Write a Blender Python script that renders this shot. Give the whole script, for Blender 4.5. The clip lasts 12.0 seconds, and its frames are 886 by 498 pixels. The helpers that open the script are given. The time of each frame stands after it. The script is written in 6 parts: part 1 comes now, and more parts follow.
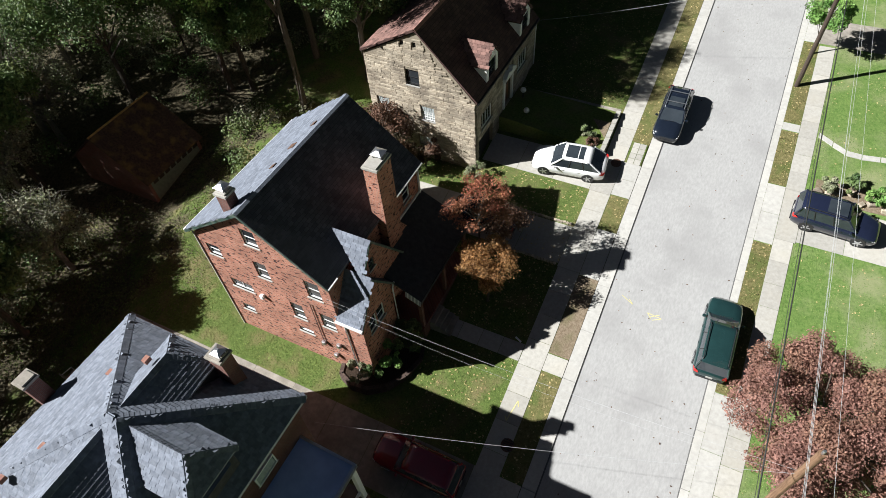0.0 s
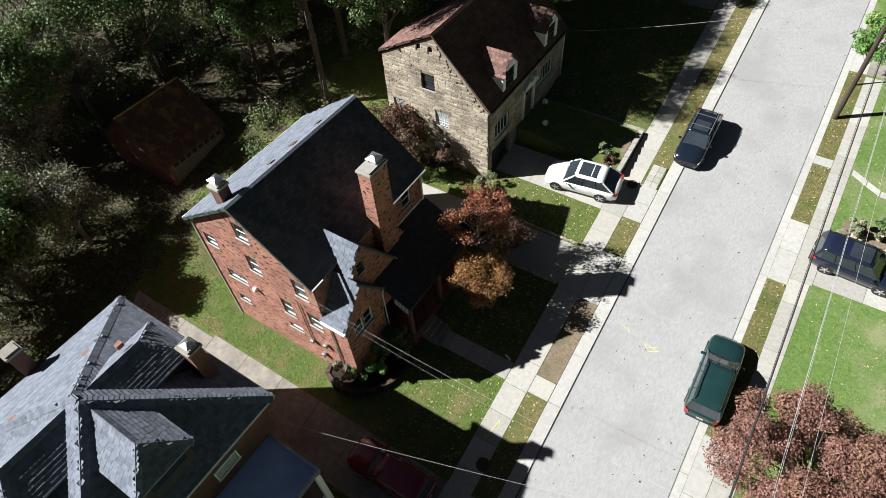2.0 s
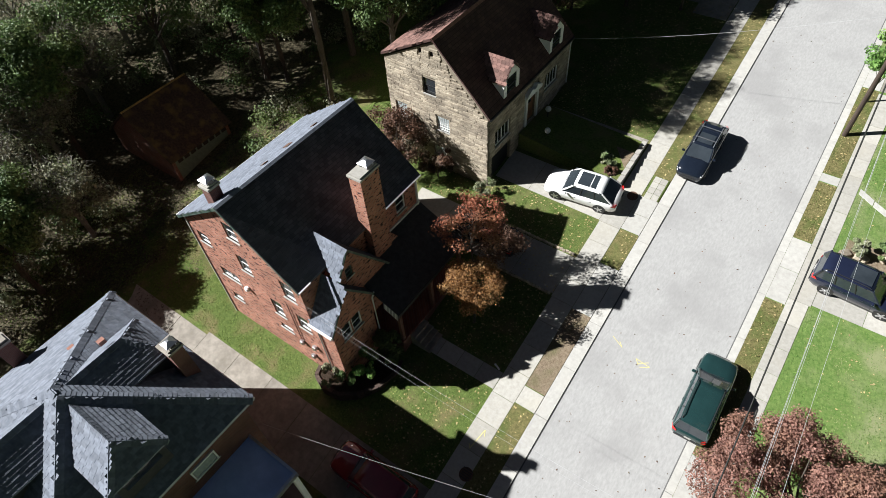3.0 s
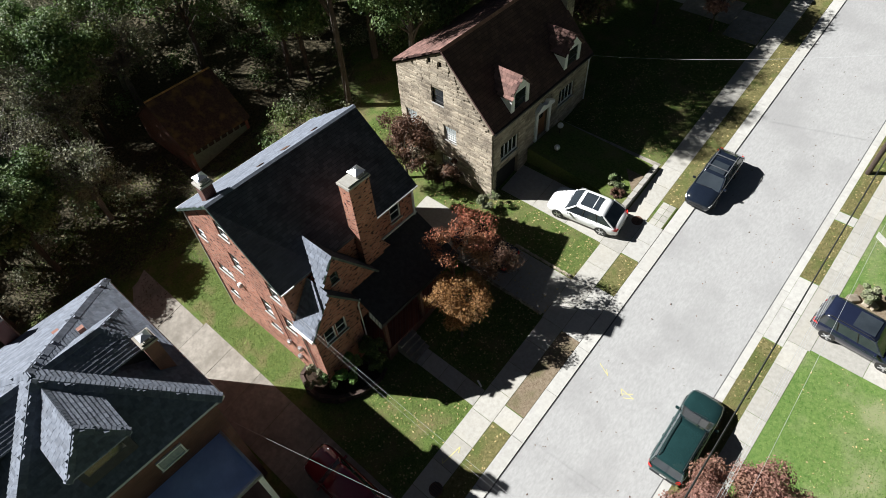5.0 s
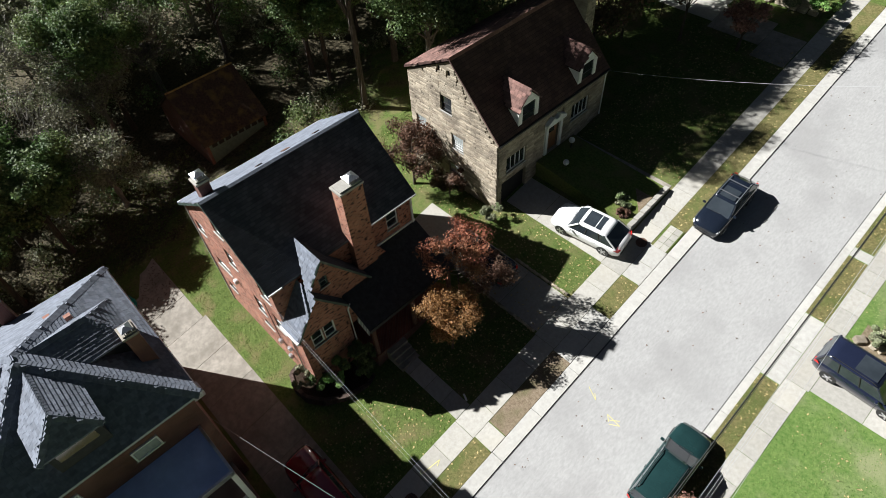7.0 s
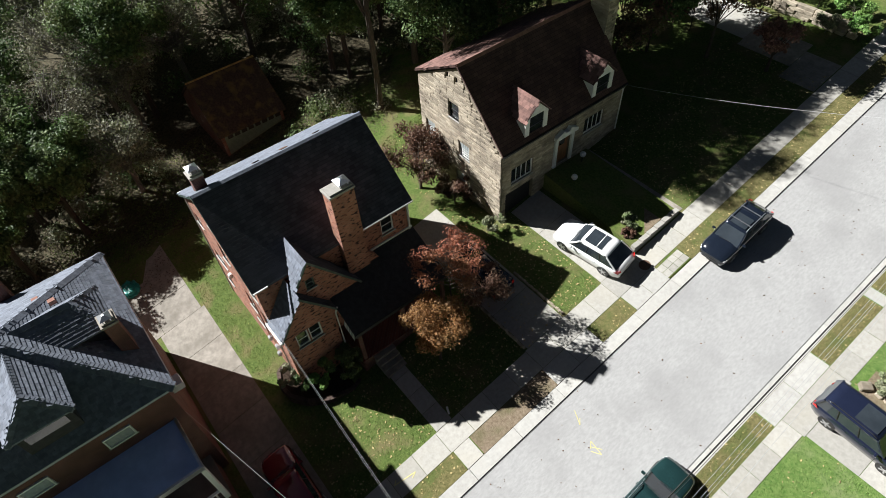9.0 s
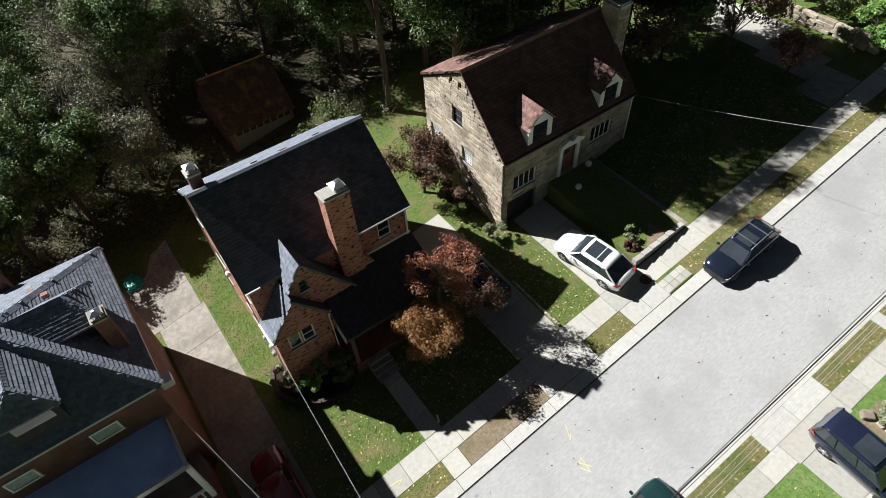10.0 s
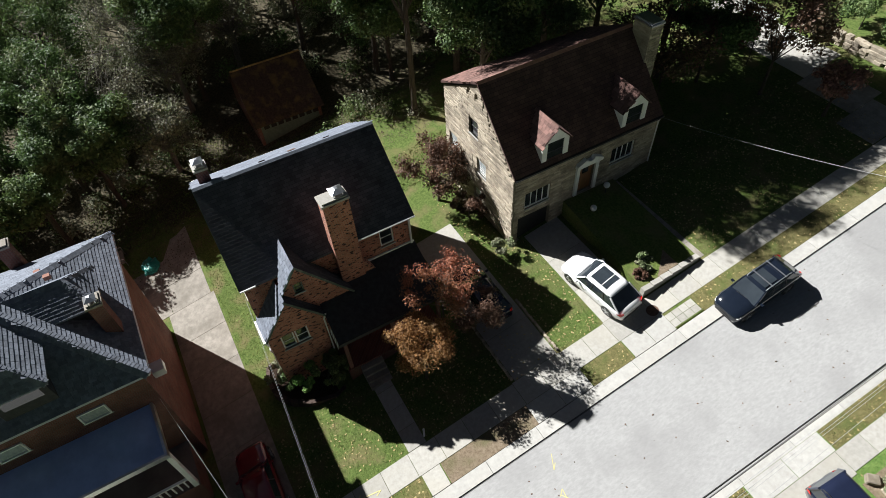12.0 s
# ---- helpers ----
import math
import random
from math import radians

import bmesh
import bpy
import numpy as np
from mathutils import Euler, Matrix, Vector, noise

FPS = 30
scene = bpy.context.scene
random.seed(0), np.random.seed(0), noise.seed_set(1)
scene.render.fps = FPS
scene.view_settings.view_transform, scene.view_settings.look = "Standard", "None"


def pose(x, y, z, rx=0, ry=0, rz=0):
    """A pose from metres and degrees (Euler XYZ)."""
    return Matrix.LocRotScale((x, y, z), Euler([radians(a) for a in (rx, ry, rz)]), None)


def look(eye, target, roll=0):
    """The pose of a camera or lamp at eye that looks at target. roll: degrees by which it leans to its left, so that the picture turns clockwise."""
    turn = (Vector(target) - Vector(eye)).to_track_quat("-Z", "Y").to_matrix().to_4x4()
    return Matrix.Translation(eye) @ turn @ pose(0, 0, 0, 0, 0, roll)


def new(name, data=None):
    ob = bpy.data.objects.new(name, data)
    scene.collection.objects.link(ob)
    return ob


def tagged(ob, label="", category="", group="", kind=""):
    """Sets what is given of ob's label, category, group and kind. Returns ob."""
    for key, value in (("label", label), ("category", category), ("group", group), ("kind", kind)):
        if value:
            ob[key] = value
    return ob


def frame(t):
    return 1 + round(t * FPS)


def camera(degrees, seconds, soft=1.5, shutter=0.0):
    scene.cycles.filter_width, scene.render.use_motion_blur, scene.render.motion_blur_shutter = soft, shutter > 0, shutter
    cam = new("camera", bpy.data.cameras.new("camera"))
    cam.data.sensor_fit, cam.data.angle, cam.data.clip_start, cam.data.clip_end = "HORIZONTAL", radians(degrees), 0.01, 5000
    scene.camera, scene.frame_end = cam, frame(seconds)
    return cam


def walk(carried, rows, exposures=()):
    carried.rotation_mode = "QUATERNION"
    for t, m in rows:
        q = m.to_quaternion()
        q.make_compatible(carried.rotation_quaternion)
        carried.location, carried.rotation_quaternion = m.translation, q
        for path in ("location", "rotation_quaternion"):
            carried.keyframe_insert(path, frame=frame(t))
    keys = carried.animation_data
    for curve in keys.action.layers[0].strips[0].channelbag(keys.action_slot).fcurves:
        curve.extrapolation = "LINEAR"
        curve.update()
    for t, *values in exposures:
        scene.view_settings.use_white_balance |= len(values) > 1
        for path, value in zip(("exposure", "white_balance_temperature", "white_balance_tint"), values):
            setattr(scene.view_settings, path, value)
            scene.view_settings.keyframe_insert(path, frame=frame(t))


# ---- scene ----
cam = camera(73.7, 12.0, soft=0.6)
GRADE = 10.4  # degrees by which the street climbs towards +y
PATH = [
    (0, (2.305, -16.864, 29.307), (1.666, -15.748, 27.775), -5.0),
    (0.5, (2.775, -16.387, 29.284), (2.11, -15.286, 27.753), -4.9),
    (1, (3.266, -15.91, 29.215), (2.563, -14.83, 27.686), -4.9),
    (1.5, (3.676, -15.411, 29.22), (2.946, -14.35, 27.69), -4.8),
    (2, (4.133, -14.901, 29.24), (3.372, -13.861, 27.71), -4.8),
    (2.5, (4.557, -14.363, 29.262), (3.771, -13.342, 27.733), -4.7),
    (3, (4.995, -13.848, 29.276), (4.189, -12.84, 27.749), -4.6),
    (5, (6.589, -11.776, 29.559), (5.685, -10.849, 28.035), -4.5),
    (5.5, (6.914, -11.336, 29.576), (5.996, -10.421, 28.053), -4.5),
    (6, (7.235, -10.879, 29.592), (6.3, -9.978, 28.071), -4.4),
    (6.5, (7.497, -10.423, 29.607), (6.538, -9.543, 28.089), -4.5),
    (7, (7.69, -9.939, 29.646), (6.706, -9.087, 28.127), -4.4),
    (9, (8.557, -7.805, 29.529), (7.5, -7.041, 28.013), -4.2),
    (9.5, (8.716, -7.207, 29.529), (7.64, -6.468, 28.014), -4.2),
    (10, (8.901, -6.565, 29.518), (7.806, -5.852, 28.003), -4.2),
    (10.5, (9.079, -5.992, 29.563), (7.97, -5.301, 28.049), -4.2),
    (11, (9.187, -5.385, 29.61), (8.053, -4.733, 28.098), -4.2),
    (11.5, (9.309, -4.788, 29.669), (8.159, -4.165, 28.156), -4.2),
    (12, (9.369, -4.229, 29.637), (8.201, -3.641, 28.124), -4.2),
]
walk(cam, [(t, look(eye, target, roll)) for t, eye, target, roll in PATH])

# ---- light ----
SLOPE = math.tan(radians(GRADE))
SUN_AZ, SUN_EL = 30.5, 35.6          # the light travels towards +x and a little +y
scene.view_settings.exposure = 1.15
world = bpy.data.worlds.new("sky")
scene.world = world
world.use_nodes = True
wn = world.node_tree.nodes
sky = wn.new("ShaderNodeTexSky")
sky.sky_type, sky.sun_disc = "NISHITA", False
sky.sun_elevation, sky.sun_rotation = radians(SUN_EL), radians(270 - SUN_AZ)
wn["Background"].inputs["Strength"].default_value = 0.0076
world.node_tree.links.new(sky.outputs[0], wn["Background"].inputs["Color"])
lamp = bpy.data.lights.new("sun", "SUN")
lamp.energy, lamp.angle, lamp.color = 5.0, radians(0.53), (0.985, 0.995, 1.0)
sun = new("sun", lamp)
ca, sa, ce, se = math.cos(radians(SUN_AZ)), math.sin(radians(SUN_AZ)), math.cos(radians(SUN_EL)), math.sin(radians(SUN_EL))
sun.matrix_world = look((-60 * ca * ce, -60 * sa * ce, 60 * se), (0, 0, 0))


# ---- materials ----
def mat(name, c1, c2, scale=3.0, rough=0.8, metal=0.0, bump=0.0, bump_scale=40.0, c3=None, scale3=0.4, amount3=0.5,
        vary=0.0, island=False, spec=0.5, coat=0.0, stretch=(1, 1, 1), soft=(0.35, 0.65)):
    """Procedural surface: two-tone grain, larger stains, fine relief, and variation from piece to piece."""
    m = bpy.data.materials.new(name)
    m.use_nodes = True
    nt = m.node_tree
    n, l = nt.nodes, nt.links
    b = n["Principled BSDF"]
    b.inputs["Roughness"].default_value, b.inputs["Metallic"].default_value = rough, metal
    b.inputs["Specular IOR Level"].default_value = spec
    b.inputs["Coat Weight"].default_value = coat
    tc = n.new("ShaderNodeTexCoord")
    mp = n.new("ShaderNodeMapping")
    mp.inputs["Scale"].default_value = stretch
    geo = n.new("ShaderNodeNewGeometry")
    l.new(geo.outputs["Position"], mp.inputs["Vector"])
    nz = n.new("ShaderNodeTexNoise")
    nz.inputs["Scale"].default_value, nz.inputs["Detail"].default_value, nz.inputs["Roughness"].default_value = scale, 6, 0.65
    l.new(mp.outputs[0], nz.inputs["Vector"])
    rp = n.new("ShaderNodeValToRGB")
    rp.color_ramp.elements[0].position, rp.color_ramp.elements[1].position = soft
    rp.color_ramp.elements[0].color, rp.color_ramp.elements[1].color = (*c1, 1), (*c2, 1)
    l.new(nz.outputs["Fac"], rp.inputs["Fac"])
    col = rp.outputs["Color"]
    if c3:
        n3 = n.new("ShaderNodeTexNoise")
        n3.inputs["Scale"].default_value, n3.inputs["Detail"].default_value = scale3, 5
        l.new(geo.outputs["Position"], n3.inputs["Vector"])
        r3 = n.new("ShaderNodeMapRange")
        r3.inputs["From Min"].default_value, r3.inputs["From Max"].default_value, r3.inputs["To Max"].default_value = 0.48, 0.68, amount3
        l.new(n3.outputs["Fac"], r3.inputs["Value"])
        mx = n.new("ShaderNodeMix")
        mx.data_type = "RGBA"
        l.new(r3.outputs[0], mx.inputs["Factor"])
        l.new(col, mx.inputs["A"])
        mx.inputs["B"].default_value = (*c3, 1)
        col = mx.outputs["Result"]
    if vary:
        hs = n.new("ShaderNodeHueSaturation")
        mr = n.new("ShaderNodeMapRange")
        mr.inputs["To Min"].default_value, mr.inputs["To Max"].default_value = 1 - vary, 1 + vary
        if island:
            l.new(geo.outputs["Random Per Island"], mr.inputs["Value"])
        else:
            oi = n.new("ShaderNodeObjectInfo")
            l.new(oi.outputs["Random"], mr.inputs["Value"])
        l.new(mr.outputs[0], hs.inputs["Value"])
        l.new(col, hs.inputs["Color"])
        col = hs.outputs["Color"]
    l.new(col, b.inputs["Base Color"])
    if bump:
        nb = n.new("ShaderNodeTexNoise")
        nb.inputs["Scale"].default_value, nb.inputs["Detail"].default_value = bump_scale, 4
        l.new(mp.outputs[0], nb.inputs["Vector"])
        bp = n.new("ShaderNodeBump")
        bp.inputs["Strength"].default_value, bp.inputs["Distance"].default_value = bump, 0.03
        l.new(nb.outputs["Fac"], bp.inputs["Height"])
        l.new(bp.outputs[0], b.inputs["Normal"])
    return m


def brick_mat(name, c1, c2, mortar, w, h, rough=0.9, mort=0.012, swap=True, flat=False, bias=0.0, dark=None, offset=0.5):
    """Coursed bricks or shingles at true size, with recessed joints; walls map along x+y, z; roofs along their slope."""
    m = bpy.data.materials.new(name)
    m.use_nodes = True
    n, l = m.node_tree.nodes, m.node_tree.links
    b = n["Principled BSDF"]
    b.inputs["Roughness"].default_value = rough
    b.inputs["Specular IOR Level"].default_value = 0.3
    geo = n.new("ShaderNodeNewGeometry")
    sp = n.new("ShaderNodeSeparateXYZ")
    l.new(geo.outputs["Position"], sp.inputs[0])
    ad = n.new("ShaderNodeMath")
    l.new(sp.outputs["X"], ad.inputs[0])
    l.new(sp.outputs["Y"], ad.inputs[1])
    cb = n.new("ShaderNodeCombineXYZ")
    if flat:
        l.new(sp.outputs["Y"], cb.inputs["X"])
        l.new(sp.outputs["X"], cb.inputs["Y"])
    else:
        l.new(ad.outputs[0], cb.inputs["X"])
        l.new(sp.outputs["Z"], cb.inputs["Y"])
    br = n.new("ShaderNodeTexBrick")
    br.offset = offset
    br.inputs["Scale"].default_value = 1.0
    br.inputs["Brick Width"].default_value, br.inputs["Row Height"].default_value = w, h
    br.inputs["Mortar Size"].default_value, br.inputs["Mortar Smooth"].default_value = mort, 0.3
    br.inputs["Bias"].default_value = bias
    br.inputs["Color1"].default_value, br.inputs["Color2"].default_value, br.inputs["Mortar"].default_value = (*c1, 1), (*c2, 1), (*mortar, 1)
    l.new(cb.outputs[0], br.inputs["Vector"])
    nz = n.new("ShaderNodeTexNoise")
    nz.inputs["Scale"].default_value, nz.inputs["Detail"].default_value = 1.1, 8
    l.new(geo.outputs["Position"], nz.inputs["Vector"])
    mr = n.new("ShaderNodeMapRange")
    mr.inputs["From Min"].default_value, mr.inputs["From Max"].default_value = 0.3, 0.7
    mr.inputs["To Min"].default_value, mr.inputs["To Max"].default_value = 0.72, 1.2
    l.new(nz.outputs["Fac"], mr.inputs["Value"])
    hs = n.new("ShaderNodeHueSaturation")
    l.new(mr.outputs[0], hs.inputs["Value"])
    l.new(br.outputs["Color"], hs.inputs["Color"])
    col = hs.outputs["Color"]
    if dark:                                   # clinker bricks: burnt, dark patches of one or two bricks
        vn = n.new("ShaderNodeTexNoise")
        vn.inputs["Scale"].default_value, vn.inputs["Detail"].default_value = 1.0, 2
        vm = n.new("ShaderNodeMapping")
        vm.inputs["Scale"].default_value = (3.6, 7.5, 1)
        l.new(cb.outputs[0], vm.inputs[0])
        l.new(vm.outputs[0], vn.inputs["Vector"])
        vr = n.new("ShaderNodeMapRange")
        vr.inputs["From Min"].default_value, vr.inputs["From Max"].default_value = 0.565, 0.61
        l.new(vn.outputs["Fac"], vr.inputs["Value"])
        mx = n.new("ShaderNodeMix")
        mx.data_type = "RGBA"
        l.new(vr.outputs[0], mx.inputs["Factor"])
        l.new(col, mx.inputs["A"])
        mx.inputs["B"].default_value = (*dark, 1)
        col = mx.outputs["Result"]
    l.new(col, b.inputs["Base Color"])
    bp = n.new("ShaderNodeBump")
    bp.inputs["Strength"].default_value, bp.inputs["Distance"].default_value = 0.6, 0.02
    iv = n.new("ShaderNodeMath")
    iv.operation = "SUBTRACT"
    iv.inputs[0].default_value = 1.0
    l.new(br.outputs["Fac"], iv.inputs[1])
    l.new(iv.outputs[0], bp.inputs["Height"])
    l.new(bp.outputs[0], b.inputs["Normal"])
    return m


M_ROAD = mat("worn_asphalt", (0.28, 0.276, 0.268), (0.34, 0.336, 0.325), 9, 0.9, bump=0.35, bump_scale=55, c3=(0.23, 0.225, 0.22), scale3=0.35, amount3=0.55, stretch=(1, 0.35, 1))
M_CONC = mat("concrete", (0.31, 0.296, 0.262), (0.385, 0.368, 0.33), 5, 0.92, bump=0.2, bump_scale=50, c3=(0.36, 0.335, 0.28), scale3=0.6, amount3=0.5, vary=0.13)
M_KERB = mat("pale_concrete", (0.35, 0.338, 0.31), (0.43, 0.418, 0.385), 4, 0.9, bump=0.2, c3=(0.42, 0.4, 0.36), scale3=0.8, amount3=0.5, vary=0.08)
M_OLDCONC = mat("old_concrete", (0.2, 0.18, 0.15), (0.3, 0.27, 0.23), 3, 0.95, bump=0.3, c3=(0.14, 0.125, 0.1), scale3=0.5, amount3=0.7, vary=0.1)
M_GAROOF = mat("mossy_old_shingles", (0.02, 0.013, 0.011), (0.06, 0.036, 0.028), 7, 0.95, bump=0.6, c3=(0.16, 0.105, 0.03), scale3=1.4, amount3=0.6)
M_TAR = mat("tar_joint", (0.07, 0.07, 0.07), (0.13, 0.125, 0.12), 8, 0.8)
M_GRASS = mat("grass", (0.07, 0.105, 0.024), (0.14, 0.18, 0.05), 7, 0.95, bump=1.0, bump_scale=18, c3=(0.17, 0.15, 0.07), scale3=0.55, amount3=0.75, spec=0.1)
M_VERGE = mat("dry_verge_grass", (0.1, 0.095, 0.035), (0.19, 0.165, 0.075), 7, 0.95, bump=1.0, bump_scale=18, c3=(0.08, 0.11, 0.03), scale3=1.0, amount3=0.8, spec=0.1)
M_LUSH = mat("lush_grass", (0.075, 0.14, 0.032), (0.145, 0.21, 0.062), 6, 0.95, bump=1.0, bump_scale=18, c3=(0.25, 0.25, 0.14), scale3=0.45, amount3=0.7, spec=0.1)


def yard_mat():
    """Mown grass that thins out, with a ragged edge, into leaf litter under the trees behind the houses."""
    m = mat("lawn_and_litter", (0.058, 0.09, 0.022), (0.12, 0.16, 0.045), 7, 0.95, bump=1.0, bump_scale=18, c3=(0.17, 0.14, 0.07), scale3=0.7, amount3=0.85, spec=0.1)
    n, l = m.node_tree.nodes, m.node_tree.links
    b = n["Principled BSDF"]
    lawn = b.inputs["Base Color"].links[0].from_socket
    geo = n.new("ShaderNodeNewGeometry")
    sp = n.new("ShaderNodeSeparateXYZ")
    l.new(geo.outputs["Position"], sp.inputs[0])
    nz = n.new("ShaderNodeTexNoise")
    nz.inputs["Scale"].default_value, nz.inputs["Detail"].default_value, nz.inputs["Roughness"].default_value = 0.28, 8, 0.7
    l.new(geo.outputs["Position"], nz.inputs["Vector"])
    ma = n.new("ShaderNodeMath")
    ma.operation = "MULTIPLY_ADD"
    ma.inputs[1].default_value = 30.0
    l.new(nz.outputs["Fac"], ma.inputs[0])
    l.new(sp.outputs["X"], ma.inputs[2])
    mr = n.new("ShaderNodeMapRange")
    mr.inputs["From Min"].default_value, mr.inputs["From Max"].default_value = -11.5, -15.0
    l.new(ma.outputs[0], mr.inputs["Value"])
    n2 = n.new("ShaderNodeTexNoise")
    n2.inputs["Scale"].default_value, n2.inputs["Detail"].default_value, n2.inputs["Roughness"].default_value = 4.5, 8, 0.75
    l.new(geo.outputs["Position"], n2.inputs["Vector"])
    rp = n.new("ShaderNodeValToRGB")
    rp.color_ramp.elements[0].position, rp.color_ramp.elements[1].position = 0.35, 0.68
    rp.color_ramp.elements[0].color, rp.color_ramp.elements[1].color = (0.022, 0.022, 0.012, 1), (0.15, 0.125, 0.08, 1)
    l.new(n2.outputs["Fac"], rp.inputs["Fac"])
    mx = n.new("ShaderNodeMix")
    mx.data_type = "RGBA"
    l.new(mr.outputs[0], mx.inputs["Factor"])
    l.new(lawn, mx.inputs["A"])
    l.new(rp.outputs["Color"], mx.inputs["B"])
    l.new(mx.outputs["Result"], b.inputs["Base Color"])
    return m


M_YARD = yard_mat()
M_DIRT = mat("bare_soil", (0.14, 0.105, 0.07), (0.24, 0.19, 0.135), 8, 0.98, bump=1.0, bump_scale=16, c3=(0.1, 0.1, 0.045), scale3=1.0, amount3=0.6, spec=0.1)
M_MULCH = mat("dark_mulch", (0.02, 0.014, 0.01), (0.06, 0.042, 0.03), 14, 0.98, bump=1.0, bump_scale=25, spec=0.1)
M_BRICK = brick_mat("clinker_brick", (0.36, 0.118, 0.074), (0.47, 0.18, 0.115), (0.36, 0.26, 0.2), 0.215, 0.077, dark=(0.05, 0.024, 0.022))
M_BRICKD = brick_mat("dark_brick", (0.13, 0.046, 0.036), (0.19, 0.07, 0.05), (0.15, 0.12, 0.105), 0.215, 0.077)
M_STONE = mat("sandstone", (0.29, 0.24, 0.175), (0.47, 0.405, 0.31), 2.2, 0.92, bump=0.5, bump_scale=22, c3=(0.13, 0.105, 0.08), scale3=0.7, amount3=0.65, vary=0.28, stretch=(1, 1, 3))
M_STONEJ = mat("sandstone_joined", (0.29, 0.24, 0.175), (0.47, 0.405, 0.31), 2.2, 0.92, bump=0.5, bump_scale=22, c3=(0.13, 0.105, 0.08), scale3=0.7, amount3=0.65, vary=0.28, island=True, stretch=(1, 1, 3))
M_MORTAR = mat("stone_mortar", (0.2, 0.165, 0.12), (0.28, 0.24, 0.18), 6, 0.95, bump=0.3)
# dark tone paints in the shade of slopes turned from the sun
M_SHING_SHADE = brick_mat("slate_shingles_shaded", (0.05, 0.052, 0.066), (0.085, 0.086, 0.104), (0.03, 0.031, 0.04), 0.3, 0.14, flat=True, mort=0.008)
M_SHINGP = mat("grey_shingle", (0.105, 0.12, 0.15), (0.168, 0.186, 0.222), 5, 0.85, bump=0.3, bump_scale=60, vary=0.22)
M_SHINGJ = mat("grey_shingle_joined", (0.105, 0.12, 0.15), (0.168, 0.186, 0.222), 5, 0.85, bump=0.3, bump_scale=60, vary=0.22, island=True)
# street-slope shade is put into this darker brown; sunlit slopes use a brighter one
M_RSHING_SHADE = brick_mat("brown_shingles_shaded", (0.07, 0.038, 0.034), (0.105, 0.058, 0.048), (0.035, 0.02, 0.019), 0.32, 0.16, flat=True, mort=0.01)
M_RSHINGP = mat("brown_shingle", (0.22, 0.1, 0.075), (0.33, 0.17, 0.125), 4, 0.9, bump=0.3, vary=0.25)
M_WHITE = mat("white_paint", (0.74, 0.74, 0.72), (0.82, 0.82, 0.8), 6, 0.5, c3=(0.62, 0.61, 0.57), scale3=1.5, amount3=0.4)
M_GARDOOR = mat("faded_green_paint", (0.075, 0.11, 0.085), (0.11, 0.15, 0.12), 4, 0.6)
M_GREEN = mat("green_trim", (0.035, 0.065, 0.05), (0.06, 0.1, 0.08), 6, 0.5, c3=(0.25, 0.25, 0.22), scale3=2.5, amount3=0.4)
M_GLASS = mat("window_glass", (0.018, 0.022, 0.027), (0.03, 0.035, 0.04), 1.0, 0.06, spec=0.9)
M_BLIND = mat("pale_blind", (0.5, 0.49, 0.46), (0.6, 0.59, 0.55), 3, 0.6)
M_BLOCK = mat("glass_block", (0.3, 0.33, 0.33), (0.45, 0.48, 0.47), 8, 0.15)
M_DARK = mat("dark_void", (0.008, 0.008, 0.009), (0.015, 0.014, 0.014), 2, 0.8)
M_METAL = mat("galvanised_metal", (0.55, 0.56, 0.58), (0.7, 0.71, 0.73), 5, 0.3, metal=0.9)
# blue is sky reflection painted into the pale coating; darker patches are wear
M_MEMB = mat("sky_tinted_membrane", (0.4, 0.53, 0.78), (0.5, 0.63, 0.88), 1.6, 0.35, c3=(0.26, 0.35, 0.55), scale3=0.5, amount3=0.6)
M_BLACK = mat("black_roofing", (0.02, 0.02, 0.023), (0.04, 0.04, 0.043), 4, 0.85, bump=0.3)
M_WOOD = mat("door_wood", (0.16, 0.07, 0.03), (0.26, 0.12, 0.05), 4, 0.5, stretch=(1, 1, 0.2))
M_POLE = mat("pole_wood", (0.12, 0.065, 0.035), (0.24, 0.14, 0.08), 5, 0.9, bump=0.5, stretch=(4, 4, 0.3))
M_POLED = mat("dark_pole_wood", (0.035, 0.024, 0.018), (0.07, 0.048, 0.035), 5, 0.9, bump=0.5, stretch=(4, 4, 0.3))
M_CABLE = mat("black_cable", (0.015, 0.015, 0.015), (0.03, 0.03, 0.03), 5, 0.5)
M_CABLEW = mat("pale_cable", (0.3, 0.3, 0.3), (0.45, 0.45, 0.45), 5, 0.4)
M_BARK = mat("bark", (0.035, 0.028, 0.022), (0.09, 0.072, 0.055), 9, 0.95, bump=0.8, bump_scale=12, stretch=(3, 3, 0.5))
M_TWIG = mat("pale_grey_bark", (0.11, 0.1, 0.085), (0.24, 0.22, 0.19), 6, 0.9, bump=0.5, bump_scale=14, stretch=(3, 3, 0.5))
M_TYRE = mat("tyre_rubber", (0.012, 0.012, 0.012), (0.02, 0.02, 0.02), 9, 0.8)
M_RIM = mat("alloy_rim", (0.5, 0.5, 0.51), (0.62, 0.62, 0.63), 9, 0.3, metal=0.8)
# lighter bluish base stands in for sky reflections on the windshields
M_CGLASS = mat("car_glass", (0.022, 0.028, 0.034), (0.034, 0.042, 0.05), 1, 0.04, spec=0.8)
M_RED = mat("red_lens", (0.4, 0.012, 0.01), (0.5, 0.02, 0.015), 5, 0.15)
M_LENS = mat("clear_lens", (0.6, 0.6, 0.6), (0.7, 0.7, 0.7), 5, 0.1)
M_TRIM = mat("black_trim", (0.014, 0.014, 0.015), (0.02, 0.02, 0.021), 5, 0.5)
